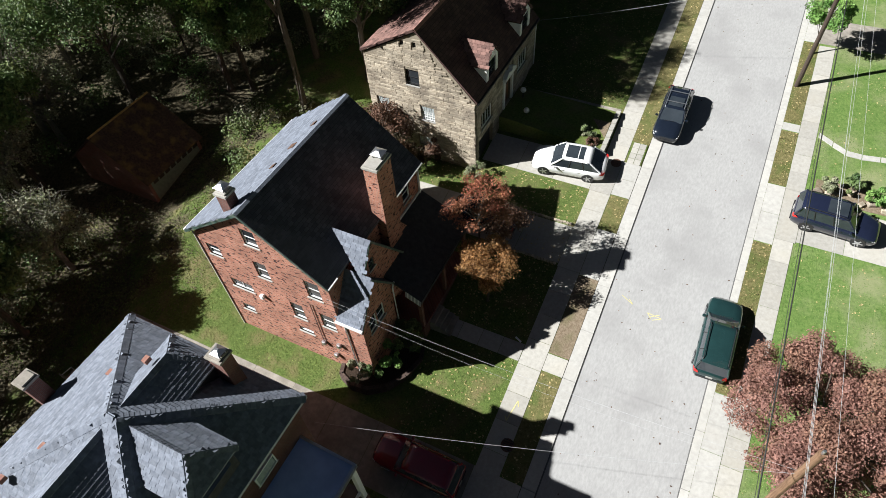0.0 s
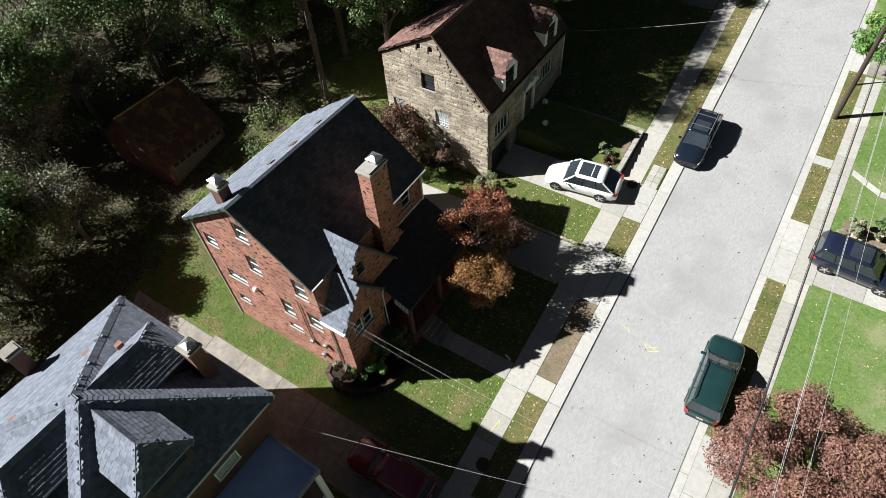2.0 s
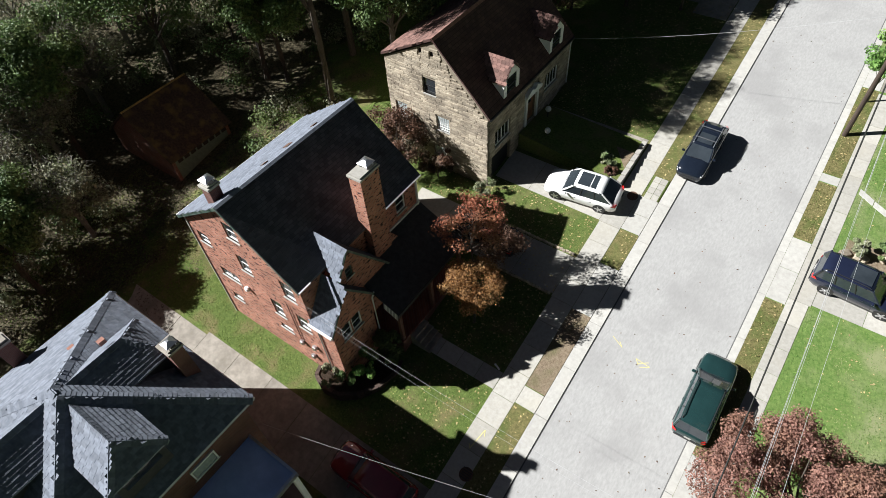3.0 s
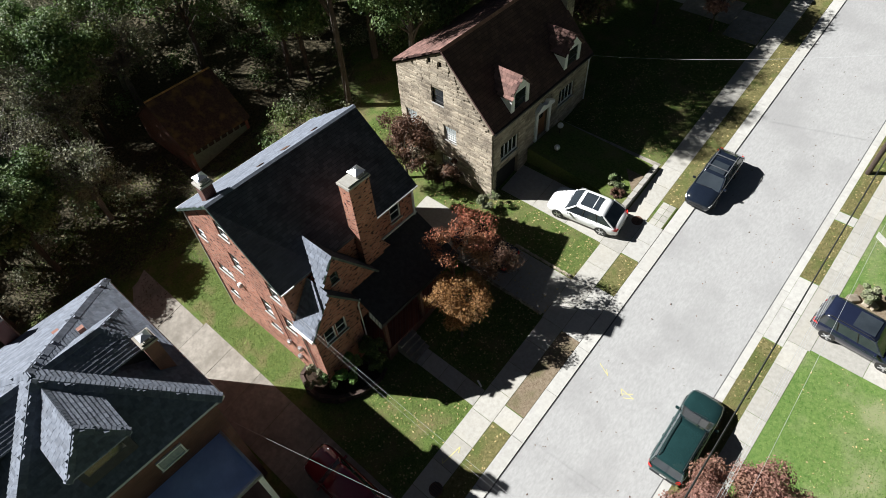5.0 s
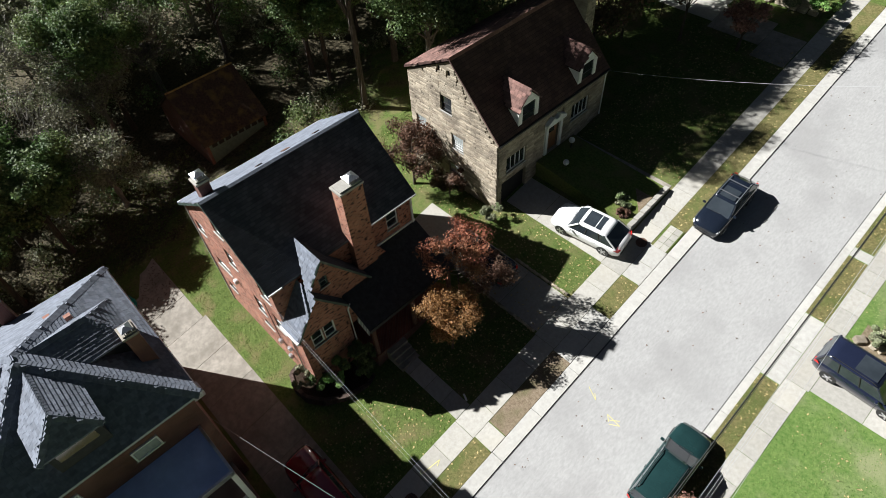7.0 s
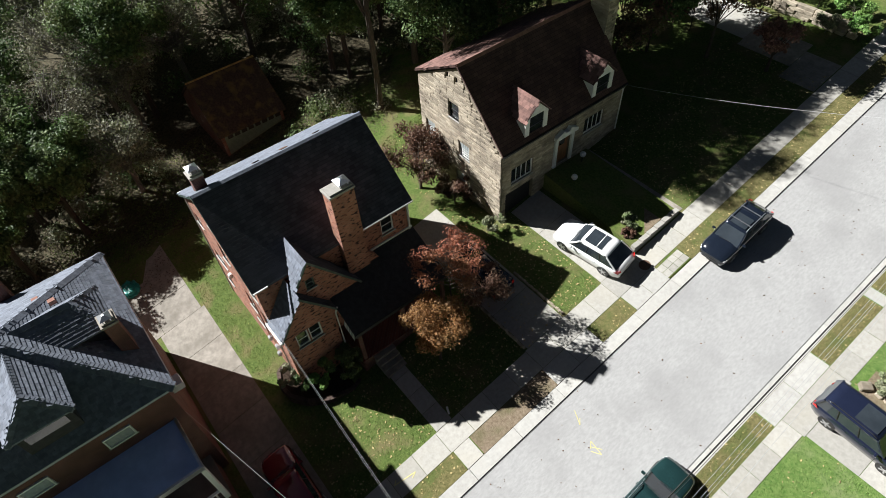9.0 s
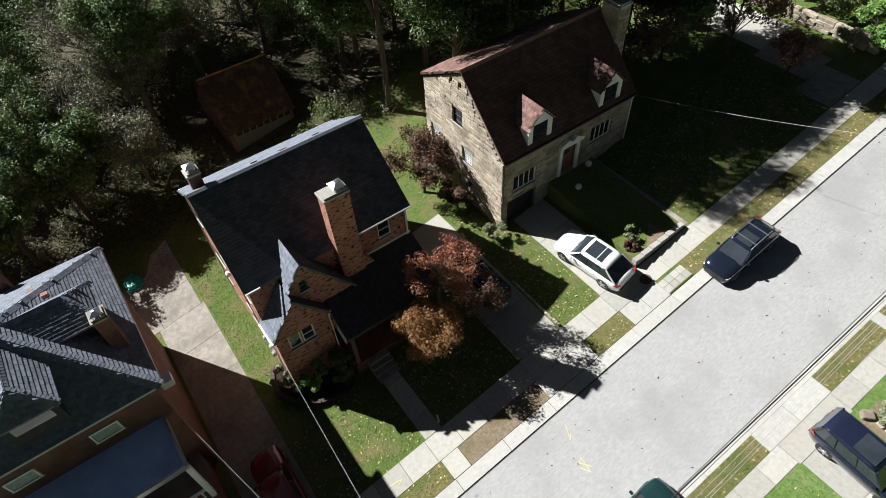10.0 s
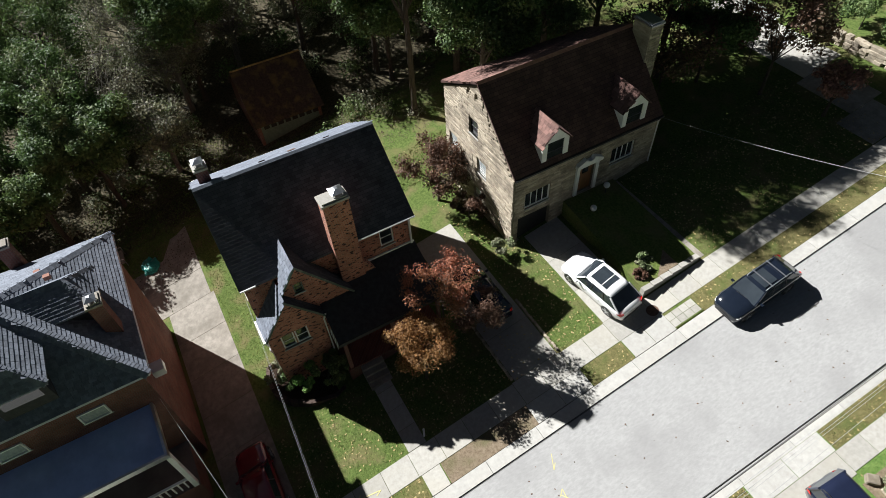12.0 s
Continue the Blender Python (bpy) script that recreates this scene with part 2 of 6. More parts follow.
M_YEL = mat("yellow_mark", (0.5, 0.45, 0.18), (0.56, 0.5, 0.25), 9, 0.9)
M_IRON = mat("rusty_iron", (0.09, 0.05, 0.035), (0.16, 0.09, 0.06), 9, 0.7, metal=0.4)
M_EDGING = mat("weathered_timber_edging", (0.045, 0.028, 0.022), (0.09, 0.058, 0.045), 6, 0.9, bump=0.4, vary=0.25)
M_BALL = mat("white_globe", (0.7, 0.7, 0.66), (0.78, 0.78, 0.75), 4, 0.4)


def leaf_mat(name, c1, c2, c3):
    m = mat(name, c1, c2, 0.9, 0.6, c3=c3, scale3=0.5, amount3=0.8, vary=0.45, island=True, spec=0.35)
    n, l = m.node_tree.nodes, m.node_tree.links
    b = n["Principled BSDF"]
    thin = n.new("ShaderNodeBsdfTranslucent")          # leaves let light through
    l.new(b.inputs["Base Color"].links[0].from_socket, thin.inputs["Color"])
    both = n.new("ShaderNodeMixShader")
    both.inputs["Fac"].default_value = 0.24
    l.new(b.outputs[0], both.inputs[1])
    l.new(thin.outputs[0], both.inputs[2])
    l.new(both.outputs[0], n["Material Output"].inputs["Surface"])
    return m


M_LEAF = leaf_mat("dark_leaves", (0.052, 0.1, 0.032), (0.135, 0.205, 0.066), (0.17, 0.19, 0.07))
M_LEAFB = leaf_mat("bright_leaves", (0.085, 0.19, 0.045), (0.19, 0.34, 0.085), (0.25, 0.36, 0.1))
M_LEAFO = leaf_mat("autumn_olive_leaves", (0.14, 0.145, 0.085), (0.32, 0.31, 0.21), (0.17, 0.25, 0.09))
M_PINK = leaf_mat("copper_leaves", (0.2, 0.1, 0.078), (0.31, 0.165, 0.13), (0.24, 0.135, 0.085))
M_ORANGE = leaf_mat("orange_leaves", (0.2, 0.1, 0.035), (0.34, 0.17, 0.06), (0.24, 0.15, 0.06))
M_REDL = leaf_mat("red_leaves", (0.22, 0.065, 0.04), (0.33, 0.13, 0.07), (0.26, 0.15, 0.07))
M_RUST = leaf_mat("rust_leaves", (0.09, 0.05, 0.035), (0.18, 0.095, 0.06), (0.08, 0.075, 0.035))
M_FALL = mat("fallen_leaf", (0.3, 0.22, 0.09), (0.45, 0.36, 0.17), 3, 0.8, vary=0.4, island=True)


def paint(name, c, metal=0.3):
    return mat(name, tuple(v * 0.9 for v in c), tuple(v * 1.05 for v in c), 2, 0.12, metal=metal, coat=0.8)


# ---- building blocks ----
def dip(x):
    """The yards fall away behind the houses, towards the garage."""
    k = max(0.0, min(1.0, (-27.0 - x) / 4.5))
    return 0.9 * k * k * (3 - 2 * k)


def g(x, y):
    """Height of the ground: the whole hillside climbs with the street, and flattens far away."""
    return SLOPE * max(-70.0, min(90.0, y)) - dip(x)


ORIGIN = {}


def thing(name, loc, label, category, group="", kind=""):
    ob = new(name)
    ob.location = loc
    ORIGIN[ob] = Vector(loc)
    return tagged(ob, label, category, group, kind)


def part(name, bm, material, parent, label=""):
    """Links a bmesh given in world metres as one mesh under a thing or under a part."""
    root = parent
    off = ORIGIN[parent]
    me = bpy.data.meshes.new(name)
    bmesh.ops.recalc_face_normals(bm, faces=bm.faces)
    bm.to_mesh(me)
    bm.free()
    me.transform(Matrix.Translation(-off))
    me.materials.append(material)
    ob = new(name, me)
    ob.parent = root
    ORIGIN[ob] = off
    return tagged(ob, label)


def mesh_part(name, me, material, parent, label=""):
    if not me.materials:
        me.materials.append(material)
    ob = new(name, me)
    ob.parent = parent
    ORIGIN[ob] = ORIGIN.get(parent, Vector())
    return tagged(ob, label)


def box(bm, a, b, bevel=0.0):
    lo, hi = [min(p, q) for p, q in zip(a, b)], [max(p, q) for p, q in zip(a, b)]
    r = bmesh.ops.create_cube(bm, size=1)
    for v in r["verts"]:
        v.co = Vector([lo[i] + (v.co[i] + 0.5) * (hi[i] - lo[i]) for i in range(3)])
    if bevel:
        es = list({e for v in r["verts"] for e in v.link_edges})
        bmesh.ops.bevel(bm, geom=es, offset=bevel, segments=1, affect="EDGES")
    return bm


def boxes(*list_of):
    bm = bmesh.new()
    for a, b in list_of:
        box(bm, a, b)
    return bm


def prism(points, shift):
    """A solid from a flat polygon and the vector by which it is pushed out."""
    bm = bmesh.new()
    lo = [bm.verts.new(p) for p in points]
    hi = [bm.verts.new(Vector(p) + Vector(shift)) for p in points]
    n = len(points)
    bm.faces.new(lo)
    bm.faces.new(hi[::-1])
    for i in range(n):
        bm.faces.new((lo[i], lo[(i + 1) % n], hi[(i + 1) % n], hi[i]))
    return bm


def slab(points, thick):
    """A roof or paving slab: its top polygon, and its thickness downwards."""
    return prism(points, (0, 0, -thick))


def wall(poly, holes, at, push):
    """A wall with real openings. poly, holes: outlines in (u, z); at(u, z) gives the outer face; push: its thickness inwards."""
    bm = bmesh.new()
    es = []
    for loop in [poly] + holes:
        vs = [bm.verts.new(at(u, z)) for u, z in loop]
        es += [bm.edges.new((vs[i], vs[(i + 1) % len(vs)])) for i in range(len(vs))]
    bmesh.ops.triangle_fill(bm, use_beauty=True, use_dissolve=False, edges=es)
    fs = list(bm.faces)
    r = bmesh.ops.extrude_face_region(bm, geom=fs)
    bmesh.ops.translate(bm, verts=[v for v in r["geom"] if isinstance(v, bmesh.types.BMVert)], vec=push)
    return bm


def rect(u0, z0, u1, z1):
    return [(u0, z0), (u1, z0), (u1, z1), (u0, z1)]


def tube(points, radius, sides=6, end=None):
    bm = bmesh.new()
    end = radius if end is None else end
    rings = []
    for i, p in enumerate(points):
        p = Vector(p)
        d = (Vector(points[min(i + 1, len(points) - 1)]) - Vector(points[max(i - 1, 0)])).normalized()
        q = d.to_track_quat("Z", "Y")
        r = radius + (end - radius) * i / max(1, len(points) - 1)
        rings.append([bm.verts.new(p + q @ Vector((r * math.cos(a), r * math.sin(a), 0))) for a in [2 * math.pi * k / sides for k in range(sides)]])
    for a, b in zip(rings, rings[1:]):
        for k in range(sides):
            bm.faces.new((a[k], a[(k + 1) % sides], b[(k + 1) % sides], b[k]))
    bm.faces.new(rings[0][::-1])
    bm.faces.new(rings[-1])
    return bm


def window(parent, at, u0, z0, u1, z1, out, glass=M_GLASS, rows=2, cols=1, sill=True, fr=M_WHITE, w=0.07, deep=0.12):
    """A sash window set in its opening: frame, panes, meeting rails, sill. at(u, z, d): d metres behind the wall face."""
    win = part("window", ring(at, u0, z0, u1, z1, w, deep - 0.06, deep + 0.03), fr, parent)
    for c in range(cols):
        for r in range(rows):
            a0, a1 = u0 + w + (u1 - u0 - 2 * w) * c / cols, u0 + w + (u1 - u0 - 2 * w) * (c + 1) / cols
            b0, b1 = z0 + w + (z1 - z0 - 2 * w) * r / rows, z0 + w + (z1 - z0 - 2 * w) * (r + 1) / rows
            k = 0.018
            part("pane", block(at, a0 + k, b0 + k, a1 - k, b1 - k, deep - 0.012 - 0.02 * r, deep + 0.02), glass, win)
    for c in range(1, cols):
        a = u0 + w + (u1 - u0 - 2 * w) * c / cols
        part("mullion", block(at, a - 0.018, z0 + w, a + 0.018, z1 - w, deep - 0.05, deep + 0.02), fr, win)
    for r in range(1, rows):
        b = z0 + w + (z1 - z0 - 2 * w) * r / rows
        part("rail", block(at, u0 + w, b - 0.018, u1 - w, b + 0.018, deep - 0.055, deep + 0.02), fr, win)
    if sill:
        part("sill", block(at, u0 - 0.06, z0 - 0.07, u1 + 0.06, z0 + 0.0, -0.06, deep), M_KERB, win)
    return win


def block(at, u0, z0, u1, z1, d0, d1):
    bm = bmesh.new()
    vs = [bm.verts.new(at(u, z, d)) for d in (d0, d1) for u, z in rect(u0, z0, u1, z1)]
    for f in ((0, 1, 2, 3), (7, 6, 5, 4), (0, 4, 5, 1), (1, 5, 6, 2), (2, 6, 7, 3), (3, 7, 4, 0)):
        bm.faces.new([vs[i] for i in f])
    return bm


def ring(at, u0, z0, u1, z1, w, d0, d1):
    bm = bmesh.new()
    for a in ((u0, z0, u1, z0 + w), (u0, z1 - w, u1, z1), (u0, z0 + w, u0 + w, z1 - w), (u1 - w, z0 + w, u1, z1 - w)):
        b = block(at, *a, d0, d1)
        me = bpy.data.meshes.new("t")
        b.to_mesh(me)
        b.free()
        bm.from_mesh(me)
        bpy.data.meshes.remove(me)
    return bm


# ---- ground, street, pavements ----
def sheet(name, x0, x1, y0, y1, lift, material, label, category, thick=0.05, kind="structure", step=2.0):
    """A strip of paving or planting that lies on the hillside."""
    n = max(1, int((y1 - y0) / step))
    bm = bmesh.new()
    rows = []
    for i in range(n + 1):
        y = y0 + (y1 - y0) * i / n
        rows.append([bm.verts.new((x, y, g(x, y) + h)) for x, h in ((x0, lift - thick), (x0, lift), (x1, lift), (x1, lift - thick))])
    for a, b in zip(rows, rows[1:]):
        for k in range(4):
            bm.faces.new((a[k], a[(k + 1) % 4], b[(k + 1) % 4], b[k]))
    bm.faces.new(rows[0])
    bm.faces.new(rows[-1])
    return finish(name, bm, material, label, category, kind)


def finish(name, bm, material, label, category, kind="structure"):
    bmesh.ops.recalc_face_normals(bm, faces=bm.faces)
    me = bpy.data.meshes.new(name)
    bm.to_mesh(me)
    bm.free()
    me.materials.append(material)
    ob = new(name, me)
    ORIGIN[ob] = Vector()
    return tagged(ob, label, category, "", kind)


XS = sorted([-400, -250, -150, -100, -80, -60, -50, -40, -36, -34, -32, -31, -30, -29, -28, -27, -26, -22, -18, -14, -10, -6, -3, -0.1, 0.0, 0.8, 3, 5, 7.3, 7.4, 9, 12, 16, 20, 26, 34, 50, 80, 120, 200, 400])
YS = [-400, -200, -120, -70] + [-60 + 4 * i for i in range(36)] + [90, 130, 200, 400]
bm = bmesh.new()
grid = []
for y in YS:
    line = []
    for x in XS:
        z = g(x, y)
        if 0.0 <= x <= 7.3:
            z -= 0.16
        elif x < -22 or x > 14:
            z += 0.12 * noise.noise(Vector((x * 0.21, y * 0.19, 0)))
        line.append(bm.verts.new((x, y, z)))
    grid.append(line)
for a, b in zip(grid, grid[1:]):
    for i in range(len(XS) - 1):
        bm.faces.new((a[i], a[i + 1], b[i + 1], b[i]))
ground = finish("ground", bm, M_YARD, "sloping lawn with patchy mown grass and fallen leaves", "ground")
ground.data.materials.append(M_LUSH)
for p in ground.data.polygons:
    cx, cy = p.center.x, p.center.y
    p.material_index = 1 if cx > 7.4 else 0

sheet("road", 0.75, 7.0, -70, 90, -0.045, M_ROAD, "worn pale grey asphalt street climbing a hill", "road")
for x0, x1 in ((0.0, 0.72), (7.02, 7.42)):
    y = -40.0
    while y < 70:
        k = sheet("kerb", x0, x1, y, y + 3.0 - 0.025, 0.012, M_KERB, "pale concrete kerb and gutter stone", "kerb", 0.2, step=3)
        y += 3.0
sheet("trim", 0.72, 0.8, -60, 80, -0.038, M_TAR, "dark tar joint along the gutter", "joint", 0.02)
sheet("trim", 6.96, 7.03, -60, 80, -0.038, M_TAR, "dark tar joint along the gutter", "joint", 0.02)


def slabs(owner, x0, x1, y0, y1, nx, ny, lift, material, gap=0.012):
    """Separate paving slabs with open joints, as pieces of one pavement."""
    for i in range(nx):
        for j in range(ny):
            a0, a1 = x0 + (x1 - x0) * i / nx + gap, x0 + (x1 - x0) * (i + 1) / nx - gap
            b0, b1 = y0 + (y1 - y0) * j / ny + gap, y0 + (y1 - y0) * (j + 1) / ny - gap
            e = random.uniform(-0.006, 0.006)
            part("slab", slab([(a0, b0, g(0, b0) + lift + e), (a1, b0, g(0, b0) + lift + e), (a1, b1, g(0, b1) + lift + e), (a0, b1, g(0, b1) + lift + e)], 0.08), material, owner)


def paving(name, label, category, *fields):
    ob = thing(name, (0, 0, 0), label, category, kind="structure")
    for f in fields:
        slabs(ob, *f)
    return ob


paving("pavement", "light concrete sidewalk slabs beside the grass verge", "sidewalk",
       (-2.55, -1.2, -40, -7.6, 1, 21, 0.02, M_CONC), (-2.55, -1.2, -7.6, 5.3, 1, 8, 0.024, M_CONC), (-2.55, -1.2, 8.3, 11.2, 1, 2, 0.022, M_CONC),
       (-2.45, -1.15, 13.7, 60, 1, 30, 0.022, M_CONC), (-1.2, -0.02, -1.05, 0.0, 1, 1, 0.02, M_CONC))
paving("pavement", "light concrete sidewalk slabs along the green lawns", "sidewalk",
       (8.45, 9.5, -40, 11.4, 1, 34, 0.022, M_CONC), (8.45, 9.5, 15.1, 28, 1, 9, 0.022, M_CONC), (8.45, 9.5, 31, 60, 1, 19, 0.022, M_CONC))
paving("pavement", "concrete driveway slabs of the brick house, dappled by tree shade", "driveway",
       (-14.0, -2.6, 5.5, 8.2, 4, 1, 0.022, M_CONC), (-2.6, -1.2, 5.3, 8.3, 1, 2, 0.024, M_CONC), (-1.2, -0.02, 5.2, 8.6, 1, 2, 0.024, M_KERB))
paving("pavement", "concrete driveway slabs leading down to the stone house garage", "driveway",
       (-10.1, -2.6, 11.25, 13.7, 3, 1, 0.022, M_CONC), (-2.6, -1.2, 11.2, 13.7, 1, 1, 0.024, M_CONC), (-1.2, -0.02, 11.3, 14.0, 1, 2, 0.024, M_KERB))
paving("pavement", "shared old concrete driveway, stained, with patched slabs", "driveway",
       (-19.5, -2.6, -10.2, -7.0, 6, 1, 0.018, M_OLDCONC), (-27.0, -19.5, -12.6, -7.2, 3, 2, 0.018, M_OLDCONC), (-2.6, -0.02, -10.4, -7.0, 2, 1, 0.02, M_CONC))
paving("pavement", "pale concrete driveway apron across the verge", "driveway",
       (7.42, 8.45, 10.9, 15.2, 1, 2, 0.024, M_KERB), (8.45, 9.6, 11.4, 15.1, 1, 1, 0.024, M_CONC), (9.6, 17.0, 11.5, 14.6, 3, 1, 0.02, M_CONC))
paving("pavement", "pale concrete apron in front of the copper tree", "driveway",
       (7.42, 8.45, -14, 1.2, 1, 5, 0.024, M_KERB), (7.42, 8.45, 19.7, 20.35, 1, 1, 0.024, M_KERB), (7.42, 8.45, 28.2, 30.6, 1, 1, 0.024, M_KERB), (8.45, 16.0, 28.2, 30.8, 3, 1, 0.02, M_OLDCONC))
paving("pavement", "concrete front walk of the brick house crossing the lawn", "walkway", (-7.6, -2.56, -1.05, 0.0, 4, 1, 0.024, M_CONC))
paving("pavement", "dark concrete front walk of the stone house", "walkway", (-10.0, -2.6, 17.6, 18.3, 6, 1, 0.02, M_OLDCONC))
paving("pavement", "broken stone flags laid in the verge", "stones", (-1.0, -0.15, 14.0, 15.8, 2, 4, 0.012, M_CONC))
sheet("verge", -1.18, -0.02, 0.05, 5.2, 0.012, M_DIRT, "bare soil verge with dead grass", "verge")
sheet("verge", 7.43, 8.44, 1.25, 10.85, 0.012, M_VERGE, "dry grass verge strewn with leaves", "verge")
sheet("verge", 7.43, 8.44, 15.25, 19.65, 0.012, M_VERGE, "dry grass verge strewn with leaves", "verge")
sheet("verge", 7.43, 8.44, 20.4, 28.15, 0.012, M_VERGE, "dry grass verge strewn with leaves", "verge")
for va, vb in ((-30, -10.5), (-6.9, -1.1), (8.65, 11.25), (15.85, 40)):
    sheet("verge", -1.17, -0.02, va, vb, 0.012, M_VERGE, "dry grass verge strewn with leaves", "verge")
sheet("flowerbed", 10.0, 15.5, 14.9, 16.4, 0.03, M_DIRT, "rough planted bank with stones", "bed")


# ---- houses ----
def roof_plane(parent, pts, material, thick=0.14, name="roof", label=""):
    return part(name, slab(pts, thick), material, parent, label)


def chimney(parent, x0, y0, x1, y1, z0, z1, material, capmat, flue=True, stones=False):
    c = part("chimney", boxes(((x0, y0, z0), (x1, y1, z1))), material, parent)
    bm = boxes(((x0 - 0.06, y0 - 0.06, z1), (x1 + 0.06, y1 + 0.06, z1 + 0.12)))
    box(bm, (x0 + 0.02, y0 + 0.02, z1 + 0.12), (x1 - 0.02, y1 - 0.02, z1 + 0.2))
    part("cap", bm, capmat, c)
    return c


def flue_hood(parent, cx, cy, z, s):
    """A small pyramid hood of sheet metal on four legs over a flue."""
    bm = boxes(*[((cx + i * s - 0.02, cy + j * s - 0.02, z), (cx + i * s + 0.02, cy + j * s + 0.02, z + 0.22)) for i in (-1, 1) for j in (-1, 1)])
    vs = [bm.verts.new((cx + i * (s + 0.1), cy + j * (s + 0.1), z + 0.22)) for i, j in ((-1, -1), (1, -1), (1, 1), (-1, 1))]
    top = [bm.verts.new((cx + i * s * 0.35, cy + j * s * 0.35, z + 0.36)) for i, j in ((-1, -1), (1, -1), (1, 1), (-1, 1))]
    bm.faces.new(vs[::-1])
    bm.faces.new(top)
    for i in range(4):
        bm.faces.new((vs[i], vs[(i + 1) % 4], top[(i + 1) % 4], top[i]))
    part("flue_hood", bm, M_METAL, parent, "sheet metal flue hood")


# brick house
BX0, BX1, BY0, BY1 = -19.0, -10.95, -5.0, 4.1
RX, RZ, EZ = -14.9, 10.72, 7.3
house = thing("house", (BX0, BY0, g(0, BY0)), "red clinker brick house with steep dark slate roof and front gables", "house")
south = lambda u, z, d=0.0: Vector((u, BY0 + d, z))
wins_s = [(-15.38, 8.25, -14.52, 9.4), (-18.5, 6.1, -17.65, 6.95), (-15.5, 5.65, -14.68, 6.9), (-18.0, 3.55, -16.55, 4.25), (-18.15, 1.2, -17.3, 1.75),
          (-12.4, 5.6, -11.55, 6.95), (-14.05, 2.85, -13.25, 4.2), (-12.15, 3.05, -11.3, 4.25), (-14.1, 1.45, -13.15, 1.85)]
zb = g(0, BY0) - 0.5
part("wall", wall([(BX0, zb), (BX1, zb), (BX1, EZ - 0.25), (RX, RZ - 0.25), (BX0, EZ + 0.2)], [rect(*w) for w in wins_s], lambda u, z: south(u, z), (0, 0.3, 0)), M_BRICK, house)
for i, w in enumerate(wins_s):
    window(house, south, *w, (0, -1, 0), rows=1 if w[3] - w[1] < 0.75 else 2, cols=2 if w[2] - w[0] > 1.2 else 1, fr=M_WHITE)
north = lambda u, z, d=0.0: Vector((u, BY1 - d, z))
zn = g(0, BY1) - 0.6
part("wall", wall([(BX0, zn), (BX1, zn), (BX1, EZ - 0.25), (RX, RZ - 0.25), (BX0, EZ + 0.2)], [], lambda u, z: north(u, z), (0, -0.3, 0)), M_BRICK, house)
part("wall", boxes(((BX0, BY0 + 0.3, zb), (BX0 + 0.3, BY1 - 0.3, EZ - 0.3))), M_BRICK, house)
east = lambda u, z, d=0.0: Vector((BX1 - d, u, z))
fw = [(2.3, 5.75, 3.1, 6.95)]
part("wall", wall(rect(BY0 + 0.3, zb, BY1 - 0.3, EZ - 0.3), [rect(*w) for w in fw], lambda u, z: east(u, z), (-0.3, 0, 0)), M_BRICK, house)
for w in fw:
    window(house, east, *w, (1, 0, 0), rows=2)
FE, RE = -10.75, -19.35     # front and rear eave lines
ze = lambda x: RZ - (RZ - EZ) / (FE - RX) * (x - RX)
y0, y1 = BY0 - 0.18, BY1 + 0.25
roof_plane(house, [(RX, y0, RZ), (FE, y0, EZ), (FE, y1, EZ), (RX, y1, RZ)], M_SHING_SHADE)
rear_eave = EZ + 0.45
roof_plane(house, [(RE, y0, rear_eave), (RX, y0, RZ), (RX, y1, RZ), (RE, y1, rear_eave)], M_SHING_SHADE)
part("ridge_cap", prism([(RX - 0.14, y0, RZ - 0.06), (RX, y0, RZ + 0.03), (RX + 0.14, y0, RZ - 0.06)], (0, y1 - y0, 0)), M_SHINGP, house)
for a, b in (((RX, RZ), (FE, EZ)), ((RX, RZ), (RE, rear_eave))):
    part("bargeboard", prism([(a[0], y0 - 0.03, a[1] - 0.02), (b[0], y0 - 0.03, b[1] - 0.02), (b[0], y0 - 0.03, b[1] - 0.22), (a[0], y0 - 0.03, a[1] - 0.22)], (0, 0.03, 0)), M_GREEN, house)
part("gutter", boxes(((FE, -0.1, EZ - 0.09), (FE + 0.07, y1, EZ - 0.02))), M_WHITE, house)
part("gutter", boxes(((FE, y0, EZ - 0.09), (FE + 0.07, -4.4, EZ - 0.02))), M_WHITE, house)
part("gutter", boxes(((RE - 0.08, y0, rear_eave - 0.1), (RE, y1, rear_eave - 0.02))), M_WHITE, house)
part("downspout", boxes(((BX1 + 0.02, BY1 - 0.1, 4.6), (BX1 + 0.11, BY1, EZ - 0.1))), M_WHITE, house)
part("downspout", boxes(((BX0 - 0.01, BY0 - 0.06, zb + 0.5), (BX0 + 0.05, BY0 - 0.01, rear_eave - 0.1))), M_KERB, house)
# roof vents on the rear slope
for vx, vy, s in ((-15.55, -1.6, 0.16), (-15.5, 1.9, 0.16), (-15.5, 0.0, 0.2)):
    z = RZ - (RX - vx) * (RZ - rear_eave) / (RX - RE)
    part("roof_vent", prism([(vx - s, vy - s, z - 0.2), (vx + s, vy - s, z + 0.06), (vx + s, vy - s, z + 0.2), (vx - s, vy - s, z - 0.06)], (0, 2 * s, 0)), M_IRON, house)
ch = chimney(house, -11.15, -0.3, -10.4, 1.0, g(0, 0) - 0.4, 10.6, M_BRICK, M_CONC)
flue_hood(ch, -10.75, 0.6, 10.8, 0.22)
part("shoulder", prism([(-10.95, 1.0, 5.0), (-10.95, 1.6, 5.0), (-10.95, 1.0, 5.9)], (0.5, 0, 0)), M_BRICK, ch)
ch2 = chimney(house, -16.2, -4.75, -15.6, -4.15, 9.0, 11.0, M_BRICKD, M_CONC)
flue_hood(ch2, -15.9, -4.45, 11.2, 0.18)

